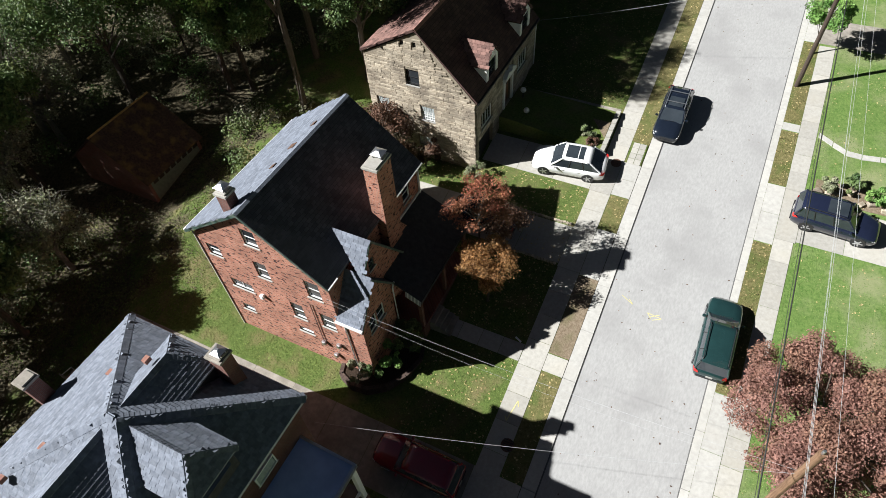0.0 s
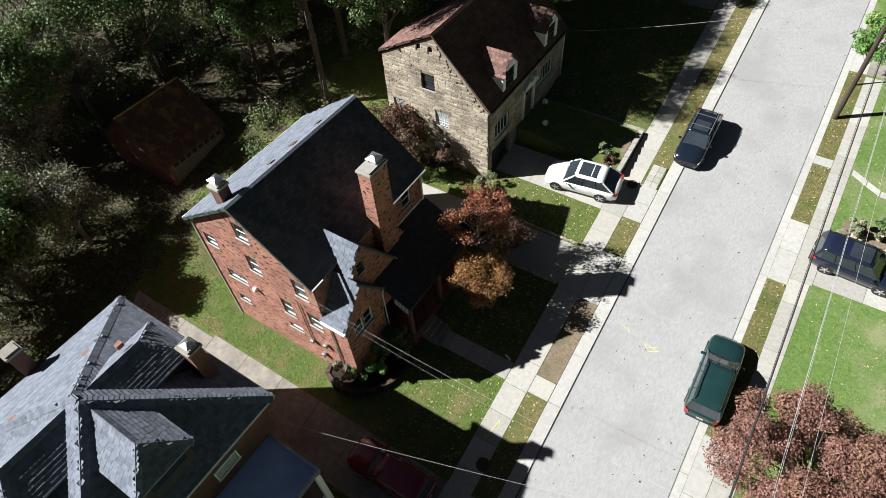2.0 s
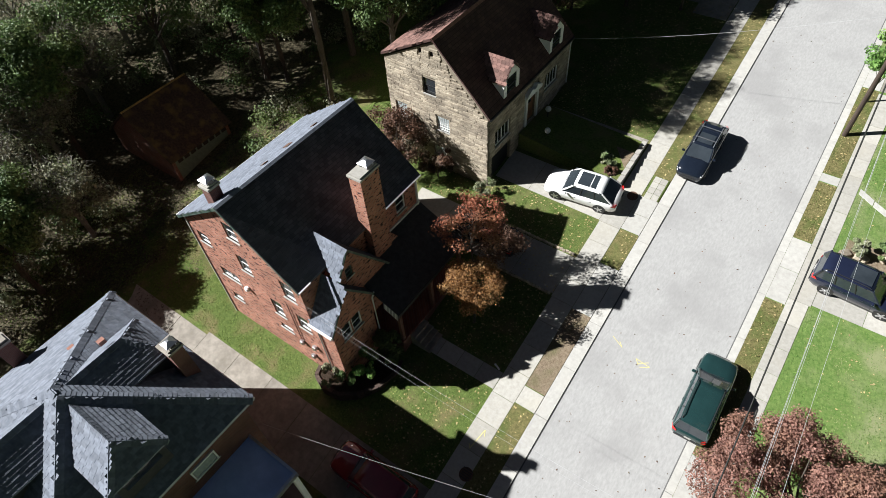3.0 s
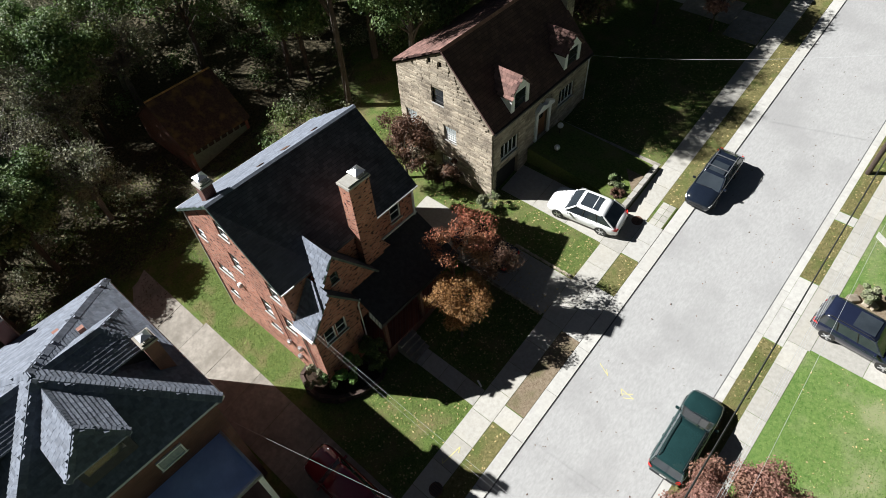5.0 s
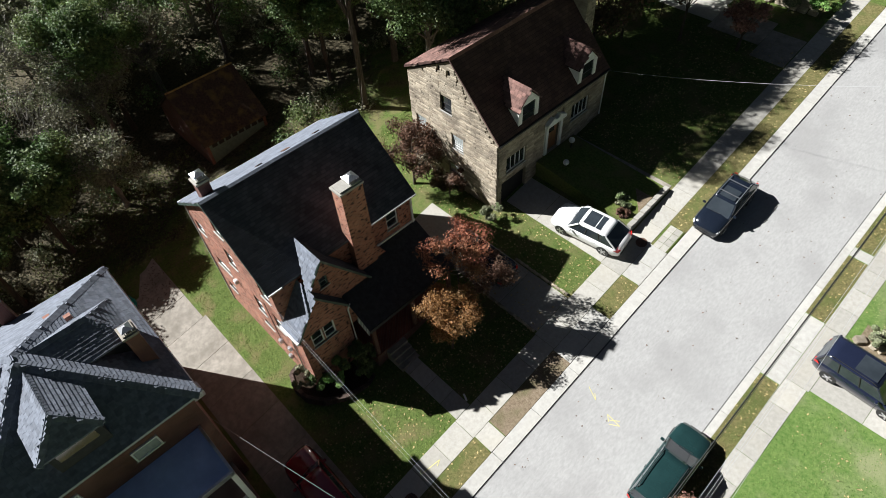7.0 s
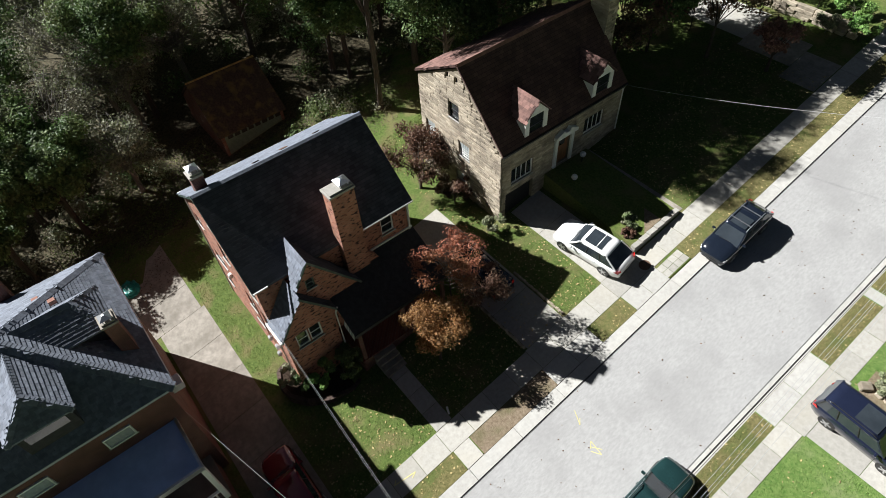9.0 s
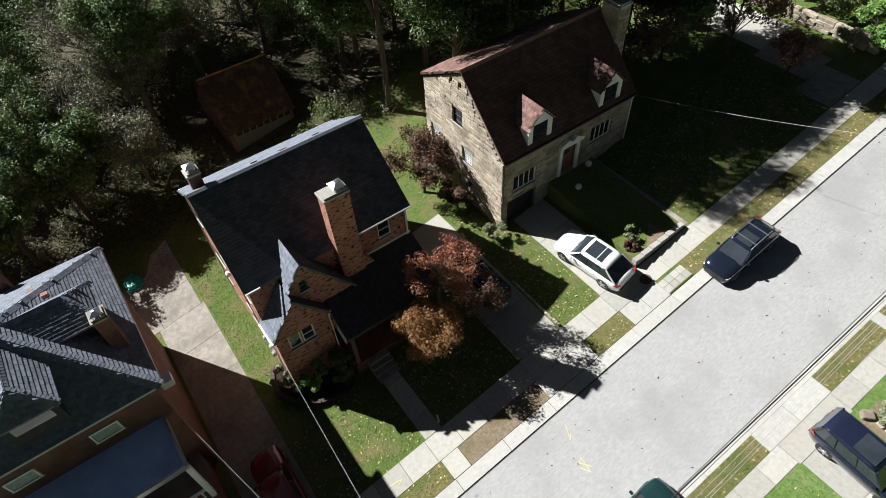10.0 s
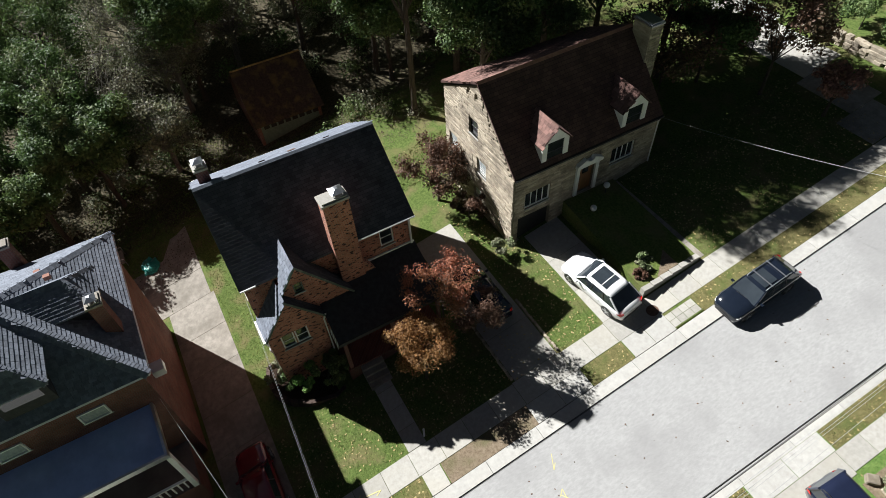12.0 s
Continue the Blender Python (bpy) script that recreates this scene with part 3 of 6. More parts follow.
# the two nested front gables share one long slope
PX, QX = -10.0, -9.55         # faces of the upper and the lower gable
A1, A2, EL = (-2.5, 8.35), (-3.55, 6.8), (-5.0, 4.6)
at1 = lambda u, z, d=0.0: Vector((PX - d, u, z))
at2 = lambda u, z, d=0.0: Vector((QX - d, u, z))
w1, w2 = (-2.85, 6.3, -2.35, 7.0), [(-4.4, 3.0, -3.7, 4.15), (-3.64, 3.0, -2.94, 4.15)]
part("wall", wall([(A2[0], A2[1] - 0.2), (A2[0], 2.0), (-0.15, 2.0), (-0.15, 4.9), (A1[0], A1[1] - 0.2)], [rect(*w1)], lambda u, z: at1(u, z), (-0.3, 0, 0)), M_BRICK, house)
window(house, at1, *w1, (1, 0, 0), rows=2, fr=M_GREEN)
part("wall", wall([(-5.0, zb), (-2.1, zb), (-2.1, 4.75), (A2[0], A2[1] - 0.2), (-5.0, EL[1])], [rect(*w) for w in w2], lambda u, z: at2(u, z), (-0.3, 0, 0)), M_BRICK, house)
for w in w2:
    window(house, at2, *w, (1, 0, 0), rows=2)
part("wall", boxes(((BX1, -5.0, zb), (QX - 0.3, -4.7, 4.5))), M_BRICK, house)
part("wall", boxes(((BX1, -2.4, zb), (QX - 0.3, -2.1, 4.6))), M_BRICK, house)
back = lambda z: RX + (RZ - z) / (RZ - EZ) * (FE - RX)      # where the main slope reaches this height
roof_plane(house, [(back(A1[1]) - 0.1, A1[0], A1[1]), (PX + 0.12, A1[0], A1[1]), (PX + 0.12, A2[0], A2[1]), (back(A2[1]), A2[0] - 0.0, A2[1])], M_SHING_SHADE, 0.1)
roof_plane(house, [(-11.3, A2[0], A2[1]), (QX + 0.14, A2[0], A2[1]), (QX + 0.14, EL[0] - 0.12, EL[1] - 0.15), (-11.0, EL[0] - 0.12, EL[1] - 0.15)], M_SHING_SHADE, 0.1)
roof_plane(house, [(back(A1[1]) - 0.1, A1[0], A1[1]), (PX + 0.12, A1[0], A1[1]), (PX + 0.12, 0.05, 4.72), (-10.9, 0.05, 4.72), (-10.75, -0.7, 5.8)], M_SHING_SHADE, 0.1)
roof_plane(house, [(PX - 0.2, A2[0], A2[1]), (QX + 0.14, A2[0], A2[1]), (QX + 0.14, -1.9, 4.55), (PX - 0.2, -1.9, 4.55)], M_SHING_SHADE, 0.1)
for (ua, za), (ub, zc), px in ((A1, (0.05, 4.72), PX), (A2, (-1.9, 4.55), QX), (A2, (EL[0] - 0.12, EL[1] - 0.15), QX), (A1, A2, PX)):
    part("bargeboard", prism([(px + 0.12, ua, za - 0.02), (px + 0.12, ub, zc - 0.02), (px + 0.12, ub, zc - 0.2), (px + 0.12, ua, za - 0.2)], (0.035, 0, 0)), M_GREEN, house)
part("gutter", boxes(((-11.0, -5.24, 4.32), (QX + 0.14, -5.12, 4.45))), M_WHITE, house)
part("downspout", tube([(-10.6, -5.16, 4.35), (-10.6, -5.05, 4.0), (-10.55, -5.07, zb + 0.6)], 0.05), M_WHITE, house)
part("downspout", tube([(QX + 0.1, -1.85, 4.5), (QX + 0.06, -2.0, 4.1), (QX + 0.06, -2.0, 1.2)], 0.05), M_WHITE, house)
# meters and fittings at the gable foot
for u, z in ((-12.5, 1.25), (-11.45, 1.6), (-11.9, 0.3), (-15.9, 3.7)):
    bm = boxes(((u - 0.14, -5.22, z - 0.16), (u + 0.14, -5.0, z + 0.16)))
    bmesh.ops.bevel(bm, geom=list(bm.edges), offset=0.05, segments=2, affect="EDGES")
    part("meter_box", bm, M_METAL if z < 3 else M_WHITE, house)
part("pipe", tube([(-12.5, -5.06, 1.4), (-12.5, -5.06, 4.9)], 0.025), M_BRICKD, house)
# porch: lean-to roof, floor, posts, front door
part("porch_roof", slab([(-10.95, -1.9, 5.2), (-7.9, -1.9, 3.7), (-7.9, 4.25, 3.7), (-10.95, 4.25, 5.2)], 0.12), M_BLACK, house, "black shingled porch roof")
part("fascia", boxes(((-7.92, -1.95, 3.42), (-7.84, 4.3, 3.66))), M_TRIM, house)
for i in range(9):
    part("awning_stripe", prism([(-8.75 + 0.1 * i, -1.95, 4.1 - 0.05 * i), (-8.67 + 0.1 * i, -1.95, 4.06 - 0.05 * i), (-8.67 + 0.1 * i, -2.02, 3.72 - 0.05 * i), (-8.75 + 0.1 * i, -2.02, 3.76 - 0.05 * i)], (0, 0.02, 0)), M_WHITE if i % 2 else M_CABLEW, house)
part("flashing", boxes(((-10.94, 1.2, 5.2), (-10.86, 4.2, 5.3))), M_WHITE, house)
part("porch_floor", boxes(((-10.95, -1.8, zb), (-8.0, 4.1, 0.75))), M_BRICKD, house)
for yy in (-1.6, 1.2, 4.0):
    part("post", boxes(((-8.25, yy - 0.1, 0.75), (-8.05, yy + 0.1, 3.6))), M_BRICKD, house)
part("door", boxes(((-10.95, -1.4, 0.75), (-10.88, -0.5, 2.85))), M_WOOD, house, "wooden front door")
st = thing("steps", (-7.8, -0.5, g(0, -0.5)), "concrete porch steps leading to the front walk", "steps")
for i in range(4):
    part("step", boxes(((-8.0 + 0.32 * i, -1.15, -0.6), (-8.0 + 0.32 * (i + 1), 0.15, 0.6 - 0.18 * i))), M_OLDCONC, st)

# stone house
SX0, SX1, SY0, SY1 = -17.75, -10.1, 10.3, 20.8
AX, AZ, FZ, QZ = -13.85, 11.5, 7.45, 9.4
stone_house = thing("house", (SX0, SY0, g(0, SY0)), "coursed sandstone house with brown shingle roof and white dormers", "house")
s_at = lambda u, z, d=0.0: Vector((u, SY0 + d, z))
e_at = lambda u, z, d=0.0: Vector((SX1 - d, u, z))
sw = [(-14.82, 7.55, -13.9, 8.65), (-17.22, 4.9, -16.32, 6.05), (-13.95, 5.05, -13.0, 6.1), (-15.02, 10.22, -14.74, 10.58), (-14.18, 10.22, -13.9, 10.58), (-14.3, 2.9, -13.4, 3.6)]
zb2 = g(0, SY0) - 0.4
gable = [(SX0, zb2), (SX1, zb2), (SX1, FZ - 0.2), (AX, AZ - 0.25), (SX0, QZ - 0.25)]
part("wall", wall(gable, [rect(*w) for w in sw], lambda u, z: s_at(u, z), (0, 0.3, 0)), M_MORTAR, stone_house)
window(stone_house, s_at, *sw[0], (0, -1, 0), rows=2, cols=1, fr=M_TRIM)
for w in (sw[1], sw[2], sw[5]):
    win = window(stone_house, s_at, *w, (0, -1, 0), glass=M_BLOCK, rows=5, cols=5, fr=M_WHITE, w=0.03)
for w in sw[3:5]:
    part("vent", block(s_at, *w, 0.1, 0.14), M_DARK, stone_house)
part("wall", wall([(SX0, zb2), (SX1, zb2), (SX1, FZ - 0.2), (AX, AZ - 0.25), (SX0, QZ - 0.25)], [], lambda u, z: Vector((u, SY1, z)), (0, -0.3, 0)), M_STONEJ, stone_house)
part("wall", boxes(((SX0, SY0 + 0.3, zb2), (SX0 + 0.3, SY1 - 0.3, QZ - 0.3))), M_STONEJ, stone_house)
ew = [(11.1, 4.55, 12.9, 5.75), (14.95, 3.85, 16.2, 6.0), (17.4, 5.0, 19.2, 6.2), (10.7, 2.0, 13.0, 3.95)]
part("wall", wall(rect(SY0 + 0.3, zb2, SY1 - 0.3, FZ - 0.25), [rect(*w) for w in ew], lambda u, z: e_at(u, z), (-0.3, 0, 0)), M_MORTAR, stone_house)
for w in (ew[0], ew[2]):
    window(stone_house, e_at, *w, (1, 0, 0), rows=1, cols=4, fr=M_WHITE)
# near-black sheet stands in for the unlit garage opening
part("garage_door", block(e_at, *ew[3], 0.2, 0.26), M_DARK, stone_house)
door = part("door", block(e_at, 15.05, 3.85, 16.1, 5.9, 0.12, 0.17), M_WOOD, stone_house, "brown wooden front door")
part("door_light", block(e_at, 15.35, 5.2, 15.8, 5.7, 0.1, 0.12), M_GLASS, door)
for u in (14.72, 16.15):
    part("pilaster", block(e_at, u, 3.8, u + 0.24, 6.1, -0.14, 0.0), M_WHITE, stone_house)
part("pediment", wall([(14.6, 6.1), (16.5, 6.1), (16.5, 6.3), (15.85, 6.62), (15.7, 6.42), (15.4, 6.42), (15.25, 6.62), (14.6, 6.3)], [], lambda u, z: e_at(u, z, -0.3), (-0.3, 0, 0)), M_WHITE, stone_house)
part("gutter", boxes(((SX1 + 0.16, SY0 - 0.1, FZ - 0.16), (SX1 + 0.28, SY1 + 0.1, FZ - 0.04))), M_TRIM, stone_house)
part("downspout", tube([(SX1 + 0.2, SY1 - 0.05, FZ - 0.1), (SX1 + 0.07, SY1 - 0.05, FZ - 0.5), (SX1 + 0.07, SY1 - 0.05, g(0, SY1))], 0.05), M_WHITE, stone_house)
yy0, yy1 = SY0 - 0.12, SY1 + 0.12
fx, rx = SX1 + 0.18, SX0 - 0.15
roof_plane(stone_house, [(AX, yy0, AZ), (fx, yy0, FZ), (fx, yy1, FZ), (AX, yy1, AZ)], M_RSHING_SHADE)
roof_plane(stone_house, [(rx, yy0, QZ), (AX, yy0, AZ), (AX, yy1, AZ), (rx, yy1, QZ)], M_RSHING_SHADE)
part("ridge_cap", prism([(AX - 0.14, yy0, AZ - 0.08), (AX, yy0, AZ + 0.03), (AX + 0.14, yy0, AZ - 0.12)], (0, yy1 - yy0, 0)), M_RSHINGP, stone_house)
sc = chimney(stone_house, -13.6, SY1, -12.2, SY1 + 0.9, g(0, SY1) - 0.3, 12.0, M_STONEJ, M_METAL)
DORMER_SLOPES = []
for cy in (12.97, 18.64):
    dm = part("dormer", wall([(cy - 0.9, FZ - 0.15), (cy + 0.9, FZ - 0.15), (cy + 0.9, 8.78), (cy, 9.68), (cy - 0.9, 8.78)], [rect(cy - 0.56, 7.5, cy + 0.56, 8.85)], lambda u, z: Vector((-10.12, u, z)), (-0.12, 0, 0)), M_WHITE, stone_house, "white painted dormer")
    d_at = lambda u, z, d=0.0: Vector((-10.12 - d, u, z))
    part("pane", block(d_at, cy - 0.56, 7.5, cy + 0.56, 8.85, 0.05, 0.09), M_GLASS, dm)
    part("rail", block(d_at, cy - 0.56, 8.15, cy + 0.56, 8.2, 0.02, 0.05), M_TRIM, dm)
    for s in (-0.9, 0.82):
        part("cheek", prism([(-10.24, cy + s, FZ - 0.1), (-10.24, cy + s, 8.78), (-11.5, cy + s, 8.78)], (0, 0.08, 0)), M_WHITE, dm)
    bx = lambda z: AX + (AZ - z) / (AZ - FZ) * (fx - AX)
    for s in (-1, 1):
        part("dormer_roof", slab([(bx(9.8) - 0.1, cy, 9.8), (-10.02, cy, 9.8), (-10.02, cy + s * 1.04, 8.73), (bx(8.73), cy + s * 1.04, 8.73)], 0.08), M_RSHING_SHADE, dm)
        DORMER_SLOPES.append((dm, [(bx(9.8) - 0.1, cy, 9.8), (-10.02, cy, 9.8), (-10.02, cy + s * 1.04, 8.73), (bx(8.73), cy + s * 1.04, 8.73)]))

# hip-roofed neighbour house
NX0, NX1, NY0, NY1, NZ, NA = -18.75, -8.75, -19.15, -10.0, 7.0, (-13.2, -14.52, 10.32)
nb = thing("house", (NX0, NY1, g(0, NY1)), "brick house with grey shingled hip roof, hipped dormers and porch", "house")
part("wall", boxes(((NX0 + 0.4, NY0 + 0.4, -3.5), (NX1 - 0.4, NY1 - 0.4, NZ - 0.1))), M_BRICKD, nb)
ap1, ap2 = (-13.2, -14.52, NA[2]), (-12.75, -14.52, NA[2])
cor = [(NX1, NY1, NZ), (NX0, NY1, NZ), (NX0, NY0, NZ), (NX1, NY0, NZ)]
part("roof", slab([cor[0], cor[1], ap1, ap2], 0.12), M_SHINGP, nb)
part("roof", slab([cor[1], cor[2], ap1], 0.12), M_SHINGP, nb)
part("roof", slab([cor[2], cor[3], ap2, ap1], 0.12), M_SHINGP, nb)
part("roof", slab([cor[3], cor[0], ap2], 0.12), M_SHINGP, nb)


def cap_tabs(name, parent, low, high, side_a, side_b, w=0.27, step=0.17):
    """Folded cap shingles lapped up a hip or along a ridge; side_a, side_b: a point on each of the two slopes."""
    low, high = Vector(low), Vector(high)
    d = (high - low).normalized()
    sa_, sb_ = [(v - d * v.dot(d)).normalized() * w for v in (Vector(side_a) - low, Vector(side_b) - low)]
    lip, end = Vector((0, 0, 0.072)), Vector((0, 0, 0.058))
    run = d * step * 1.12
    me = bpy.data.meshes.new(name)
    me.from_pydata([tuple(v) for v in (sa_ + lip * 0.6, lip, sb_ + lip * 0.6, run + sa_ + end * 0.6, run + end, run + sb_ + end * 0.6, sa_ * 1.0, Vector(), sb_ * 1.0, run + sa_, run + sb_)], [],
                   [(0, 1, 4, 3), (1, 2, 5, 4), (0, 6, 7, 1), (1, 7, 8, 2), (0, 3, 9, 6), (2, 8, 10, 5)])
    me.materials.append(M_SHINGP)
    for k in range(int((high - low).length / step)):
        ob = new(name, me)
        ob.parent = parent
        ob.location = low + d * k * step - ORIGIN[parent]


mid = lambda *ps: sum((Vector(p) for p in ps), Vector()) / len(ps)
face_n, face_w, face_s, face_e = mid(cor[0], cor[1], ap1, ap2), mid(cor[1], cor[2], ap1), mid(cor[2], cor[3], ap1, ap2), mid(cor[3], cor[0], ap2)
for a, b, fa, fb in ((cor[0], ap2, face_n, face_e), (cor[1], ap1, face_n, face_w), (cor[2], ap1, face_s, face_w), (cor[3], ap2, face_s, face_e), (ap1, ap2, face_n, face_s)):
    cap_tabs("cap_shingle", nb, a, b, fa, fb)
for a, b in zip(cor, cor[1:] + cor[:1]):
    part("gutter", tube([Vector(a) + Vector((0, 0, -0.06)), Vector(b) + Vector((0, 0, -0.06))], 0.07, 4), M_WHITE, nb)


DORMERS = []


def hip_dormer(parent, foot, ahead, half, ez, rz, depth, front):
    """A dormer with its own small hip roof. foot: the middle of its eave line; ahead: the way it faces."""
    a = Vector((ahead[0], ahead[1], 0))
    s = Vector((-ahead[1], ahead[0], 0))
    f = Vector((foot[0], foot[1], 0))
    up = lambda v, z: Vector((v.x, v.y, z))
    tip = up(f - a * front, rz)
    end = up(f - a * depth, rz)
    l, r = up(f + s * half, ez), up(f - s * half, ez)
    lb, rb = up(f + s * half - a * depth, ez), up(f - s * half - a * depth, ez)
    d = part("dormer", boxes(((min((l - a * 0.3).x, rb.x) + 0.25 * abs(s.x), min((l - a * 0.3).y, rb.y, lb.y, (r - a * .3).y) + 0.25 * abs(s.y), ez - 1.6), (max((l - a * 0.3).x, rb.x) - 0.25 * abs(s.x), max(l.y - 0.3 * a.y, r.y - 0.3 * a.y, rb.y, lb.y) - 0.25 * abs(s.y), ez - 0.02))), M_BLACK, parent)
    part("dormer_roof", slab([l, r, tip], 0.1), M_SHINGP, d)
    part("dormer_roof", slab([r, rb, end, tip], 0.1), M_SHINGP, d)
    part("dormer_roof", slab([lb, l, tip, end], 0.1), M_SHINGP, d)
    for p, q, fa, fb in ((tip, end, l, r), (l, tip, r, lb), (r, tip, l, rb)):
        cap_tabs("cap_shingle", d, p, q, fa, fb, 0.2)
    DORMERS.append(([l, r, tip], [r, rb, end, tip], [lb, l, tip, end]))
    m = f - a * 0.3
    part("pane", boxes((tuple(up(m + s * half * 0.6, ez - 0.9)), tuple(up(m - s * half * 0.6 + a * 0.03, ez - 0.25)))), M_GLASS, d)
    return d


hip_dormer(nb, (-8.95, -14.48), (1, 0), 1.28, 8.93, 9.98, 3.7, 0.95)
hip_dormer(nb, (-13.2, -10.65), (0, 1), 1.32, 8.95, 9.98, 3.7, 1.05)
hip_dormer(nb, (-13.2, -18.6), (0, -1), 1.32, 8.95, 9.98, 3.7, 1.05)
nc = chimney(nb, -12.0, -11.05, -11.3, -10.45, 5.5, 9.5, M_BRICKD, M_OLDCONC)
flue_hood(nc, -11.5, -10.75, 9.7, 0.15)
nc = chimney(nb, -19.3, -14.95, -18.7, -14.3, 5.0, 8.4, M_BRICKD, M_OLDCONC)
# rear slope vents
for vx, vy in ((-15.6, -13.0), (-15.6, -16.3), (-16.5, -17.8), (-13.8, -12.2)):
    t = (vx - NX0) / (ap1[0] - NX0)
    z = NZ + (NA[2] - NZ) * t
    part("roof_vent", boxes(((vx - 0.1, vy - 0.14, z - 0.15), (vx + 0.1, vy + 0.14, z + 0.07))), M_RSHINGP, nb)
# porch with its flat membrane roof
part("porch_roof", slab([(-9.3, -10.95, 4.4), (-6.4, -10.95, 4.12), (-6.4, -18.6, 4.12), (-9.3, -18.6, 4.4)], 0.25), M_MEMB, nb, "flat roof with weathered membrane, tinted blue by painted sky reflection")
part("roof_edge", boxes(((-6.45, -18.6, 3.85), (-6.33, -10.85, 4.17))), M_METAL, nb)
part("roof_edge", prism([(-9.3, -10.97, 4.1), (-6.4, -10.97, 3.85), (-6.4, -10.97, 4.2), (-9.3, -10.97, 4.48)], (0, 0.12, 0)), M_METAL, nb)
part("porch_floor", boxes(((-9.3, -18.4, -3.5), (-6.5, -10.8, 0.0))), M_BRICKD, nb)
for yy in (-18.2, -14.6, -11.0):
    part("post", boxes(((-6.75, yy - 0.12, 0.0), (-6.5, yy + 0.12, 3.9))), M_WHITE, nb)
for i in range(24):
    part("baluster", boxes(((-6.62, -18.0 + 0.3 * i, 0.1), (-6.57, -17.93 + 0.3 * i, 0.9))), M_WHITE, nb)
part("rail", boxes(((-6.66, -18.2, 0.9), (-6.52, -11.0, 0.98))), M_WHITE, nb)
n_at = lambda u, z, d=0.0: Vector((NX1 - 0.4 - d, u, z))
for u in (-12.95, -16.4):
    window(nb, n_at, u - 0.6, 5.15, u + 0.6, 5.95, (1, 0, 0), glass=M_BLOCK, rows=1, cols=1, deep=-0.03)

# garage
GX0, GX1, GY0, GY1 = -38.6, -31.5, 0.7, 6.1
ga = thing("garage", (GX1, GY0, g(0, GY0)), "old brick garage with mossy shingle roof and green doors", "garage")
zg = -1.3
GE, GR = 1.45, 4.35      # eave and ridge heights
part("wall", wall([(GX0, zg), (GX1, zg), (GX1, GE), ((GX0 + GX1) / 2, GR - 0.15), (GX0, GE)], [], lambda u, z: Vector((u, GY0, z)), (0, 0.25, 0)), M_BRICKD, ga)
part("wall", wall([(GX0, zg), (GX1, zg), (GX1, GE), ((GX0 + GX1) / 2, GR - 0.15), (GX0, GE)], [], lambda u, z: Vector((u, GY1, z)), (0, -0.25, 0)), M_BRICKD, ga)
part("wall", boxes(((GX0, GY0 + 0.25, zg), (GX0 + 0.25, GY1 - 0.25, GE))), M_BRICKD, ga)
gd = part("garage_door", boxes(((GX1 - 0.12, GY0 + 0.25, zg), (GX1 - 0.04, GY1 - 0.25, GE - 0.08))), M_GARDOOR, ga, "faded green garage door")
for i in range(8):
    part("pane", boxes(((GX1 - 0.04, GY0 + 0.5 + 0.6 * i, GE - 0.75), (GX1 - 0.02, GY0 + 0.95 + 0.6 * i, GE - 0.35))), M_DARK, gd)
mx_ = (GX0 + GX1) / 2
part("roof", slab([(mx_, GY0 - 0.2, GR), (GX1 + 0.3, GY0 - 0.2, GE - 0.12), (GX1 + 0.3, GY1 + 0.2, GE - 0.12), (mx_, GY1 + 0.2, GR)], 0.1), M_GAROOF, ga)
part("roof", slab([(GX0 - 0.3, GY0 - 0.2, GE - 0.12), (mx_, GY0 - 0.2, GR), (mx_, GY1 + 0.2, GR), (GX0 - 0.3, GY1 + 0.2, GE - 0.12)], 0.1), M_GAROOF, ga)

M_MOSS = mat("yellow_moss", (0.22, 0.14, 0.04), (0.38, 0.26, 0.09), 5, 0.95, bump=0.8, c3=(0.1, 0.07, 0.03), scale3=2.0, amount3=0.7)
part("ridge_cap", prism([(mx_ - 0.22, GY0 - 0.2, GR - 0.13), (mx_, GY0 - 0.2, GR + 0.05), (mx_ + 0.1, GY0 - 0.2, GR - 0.04)], (0, GY1 - GY0 + 0.4, 0)), M_MOSS, ga, "mossy yellow ridge cap")


# ---- trees and bushes ----
def leaf_mesh(name, centres, radii, count, size, seed, droop=0.0, spread=0.5):
    """Many small leaf clumps: folded quads strewn over uneven clusters."""
    rng = np.random.default_rng(seed)
    cs, rs = np.array(centres, float), np.array(radii, float)
    w = rs ** 2
    pick = rng.choice(len(cs), count, p=w / w.sum())
    d = rng.normal(size=(count, 3))
    d /= np.linalg.norm(d, axis=1)[:, None]
    r = rs[pick] * (1 - spread * rng.random(count) ** 1.6) * (0.82 + 0.36 * rng.random(count))
    p = cs[pick] + d * r[:, None] * np.array((1, 1, 0.8))
    nrm = d + rng.normal(scale=0.7, size=(count, 3)) + np.array((0, 0, 0.5 - droop))
    nrm /= np.linalg.norm(nrm, axis=1)[:, None]
    ref = rng.normal(size=(count, 3))
    u = np.cross(nrm, ref)
    u /= np.linalg.norm(u, axis=1)[:, None]
    v = np.cross(nrm, u)
    s = size * (0.6 + 0.8 * rng.random(count))[:, None]
    quad = np.stack([p - u * s * 0.5, p + v * s * 0.32 + nrm * s * 0.1, p + u * s * 0.55, p - v * s * 0.32 + nrm * s * 0.1], 1).reshape(-1, 3)
    me = bpy.data.meshes.new(name)
    idx = np.arange(count * 4)
    me.from_pydata(quad.tolist(), [], idx.reshape(-1, 4).tolist())
    return me


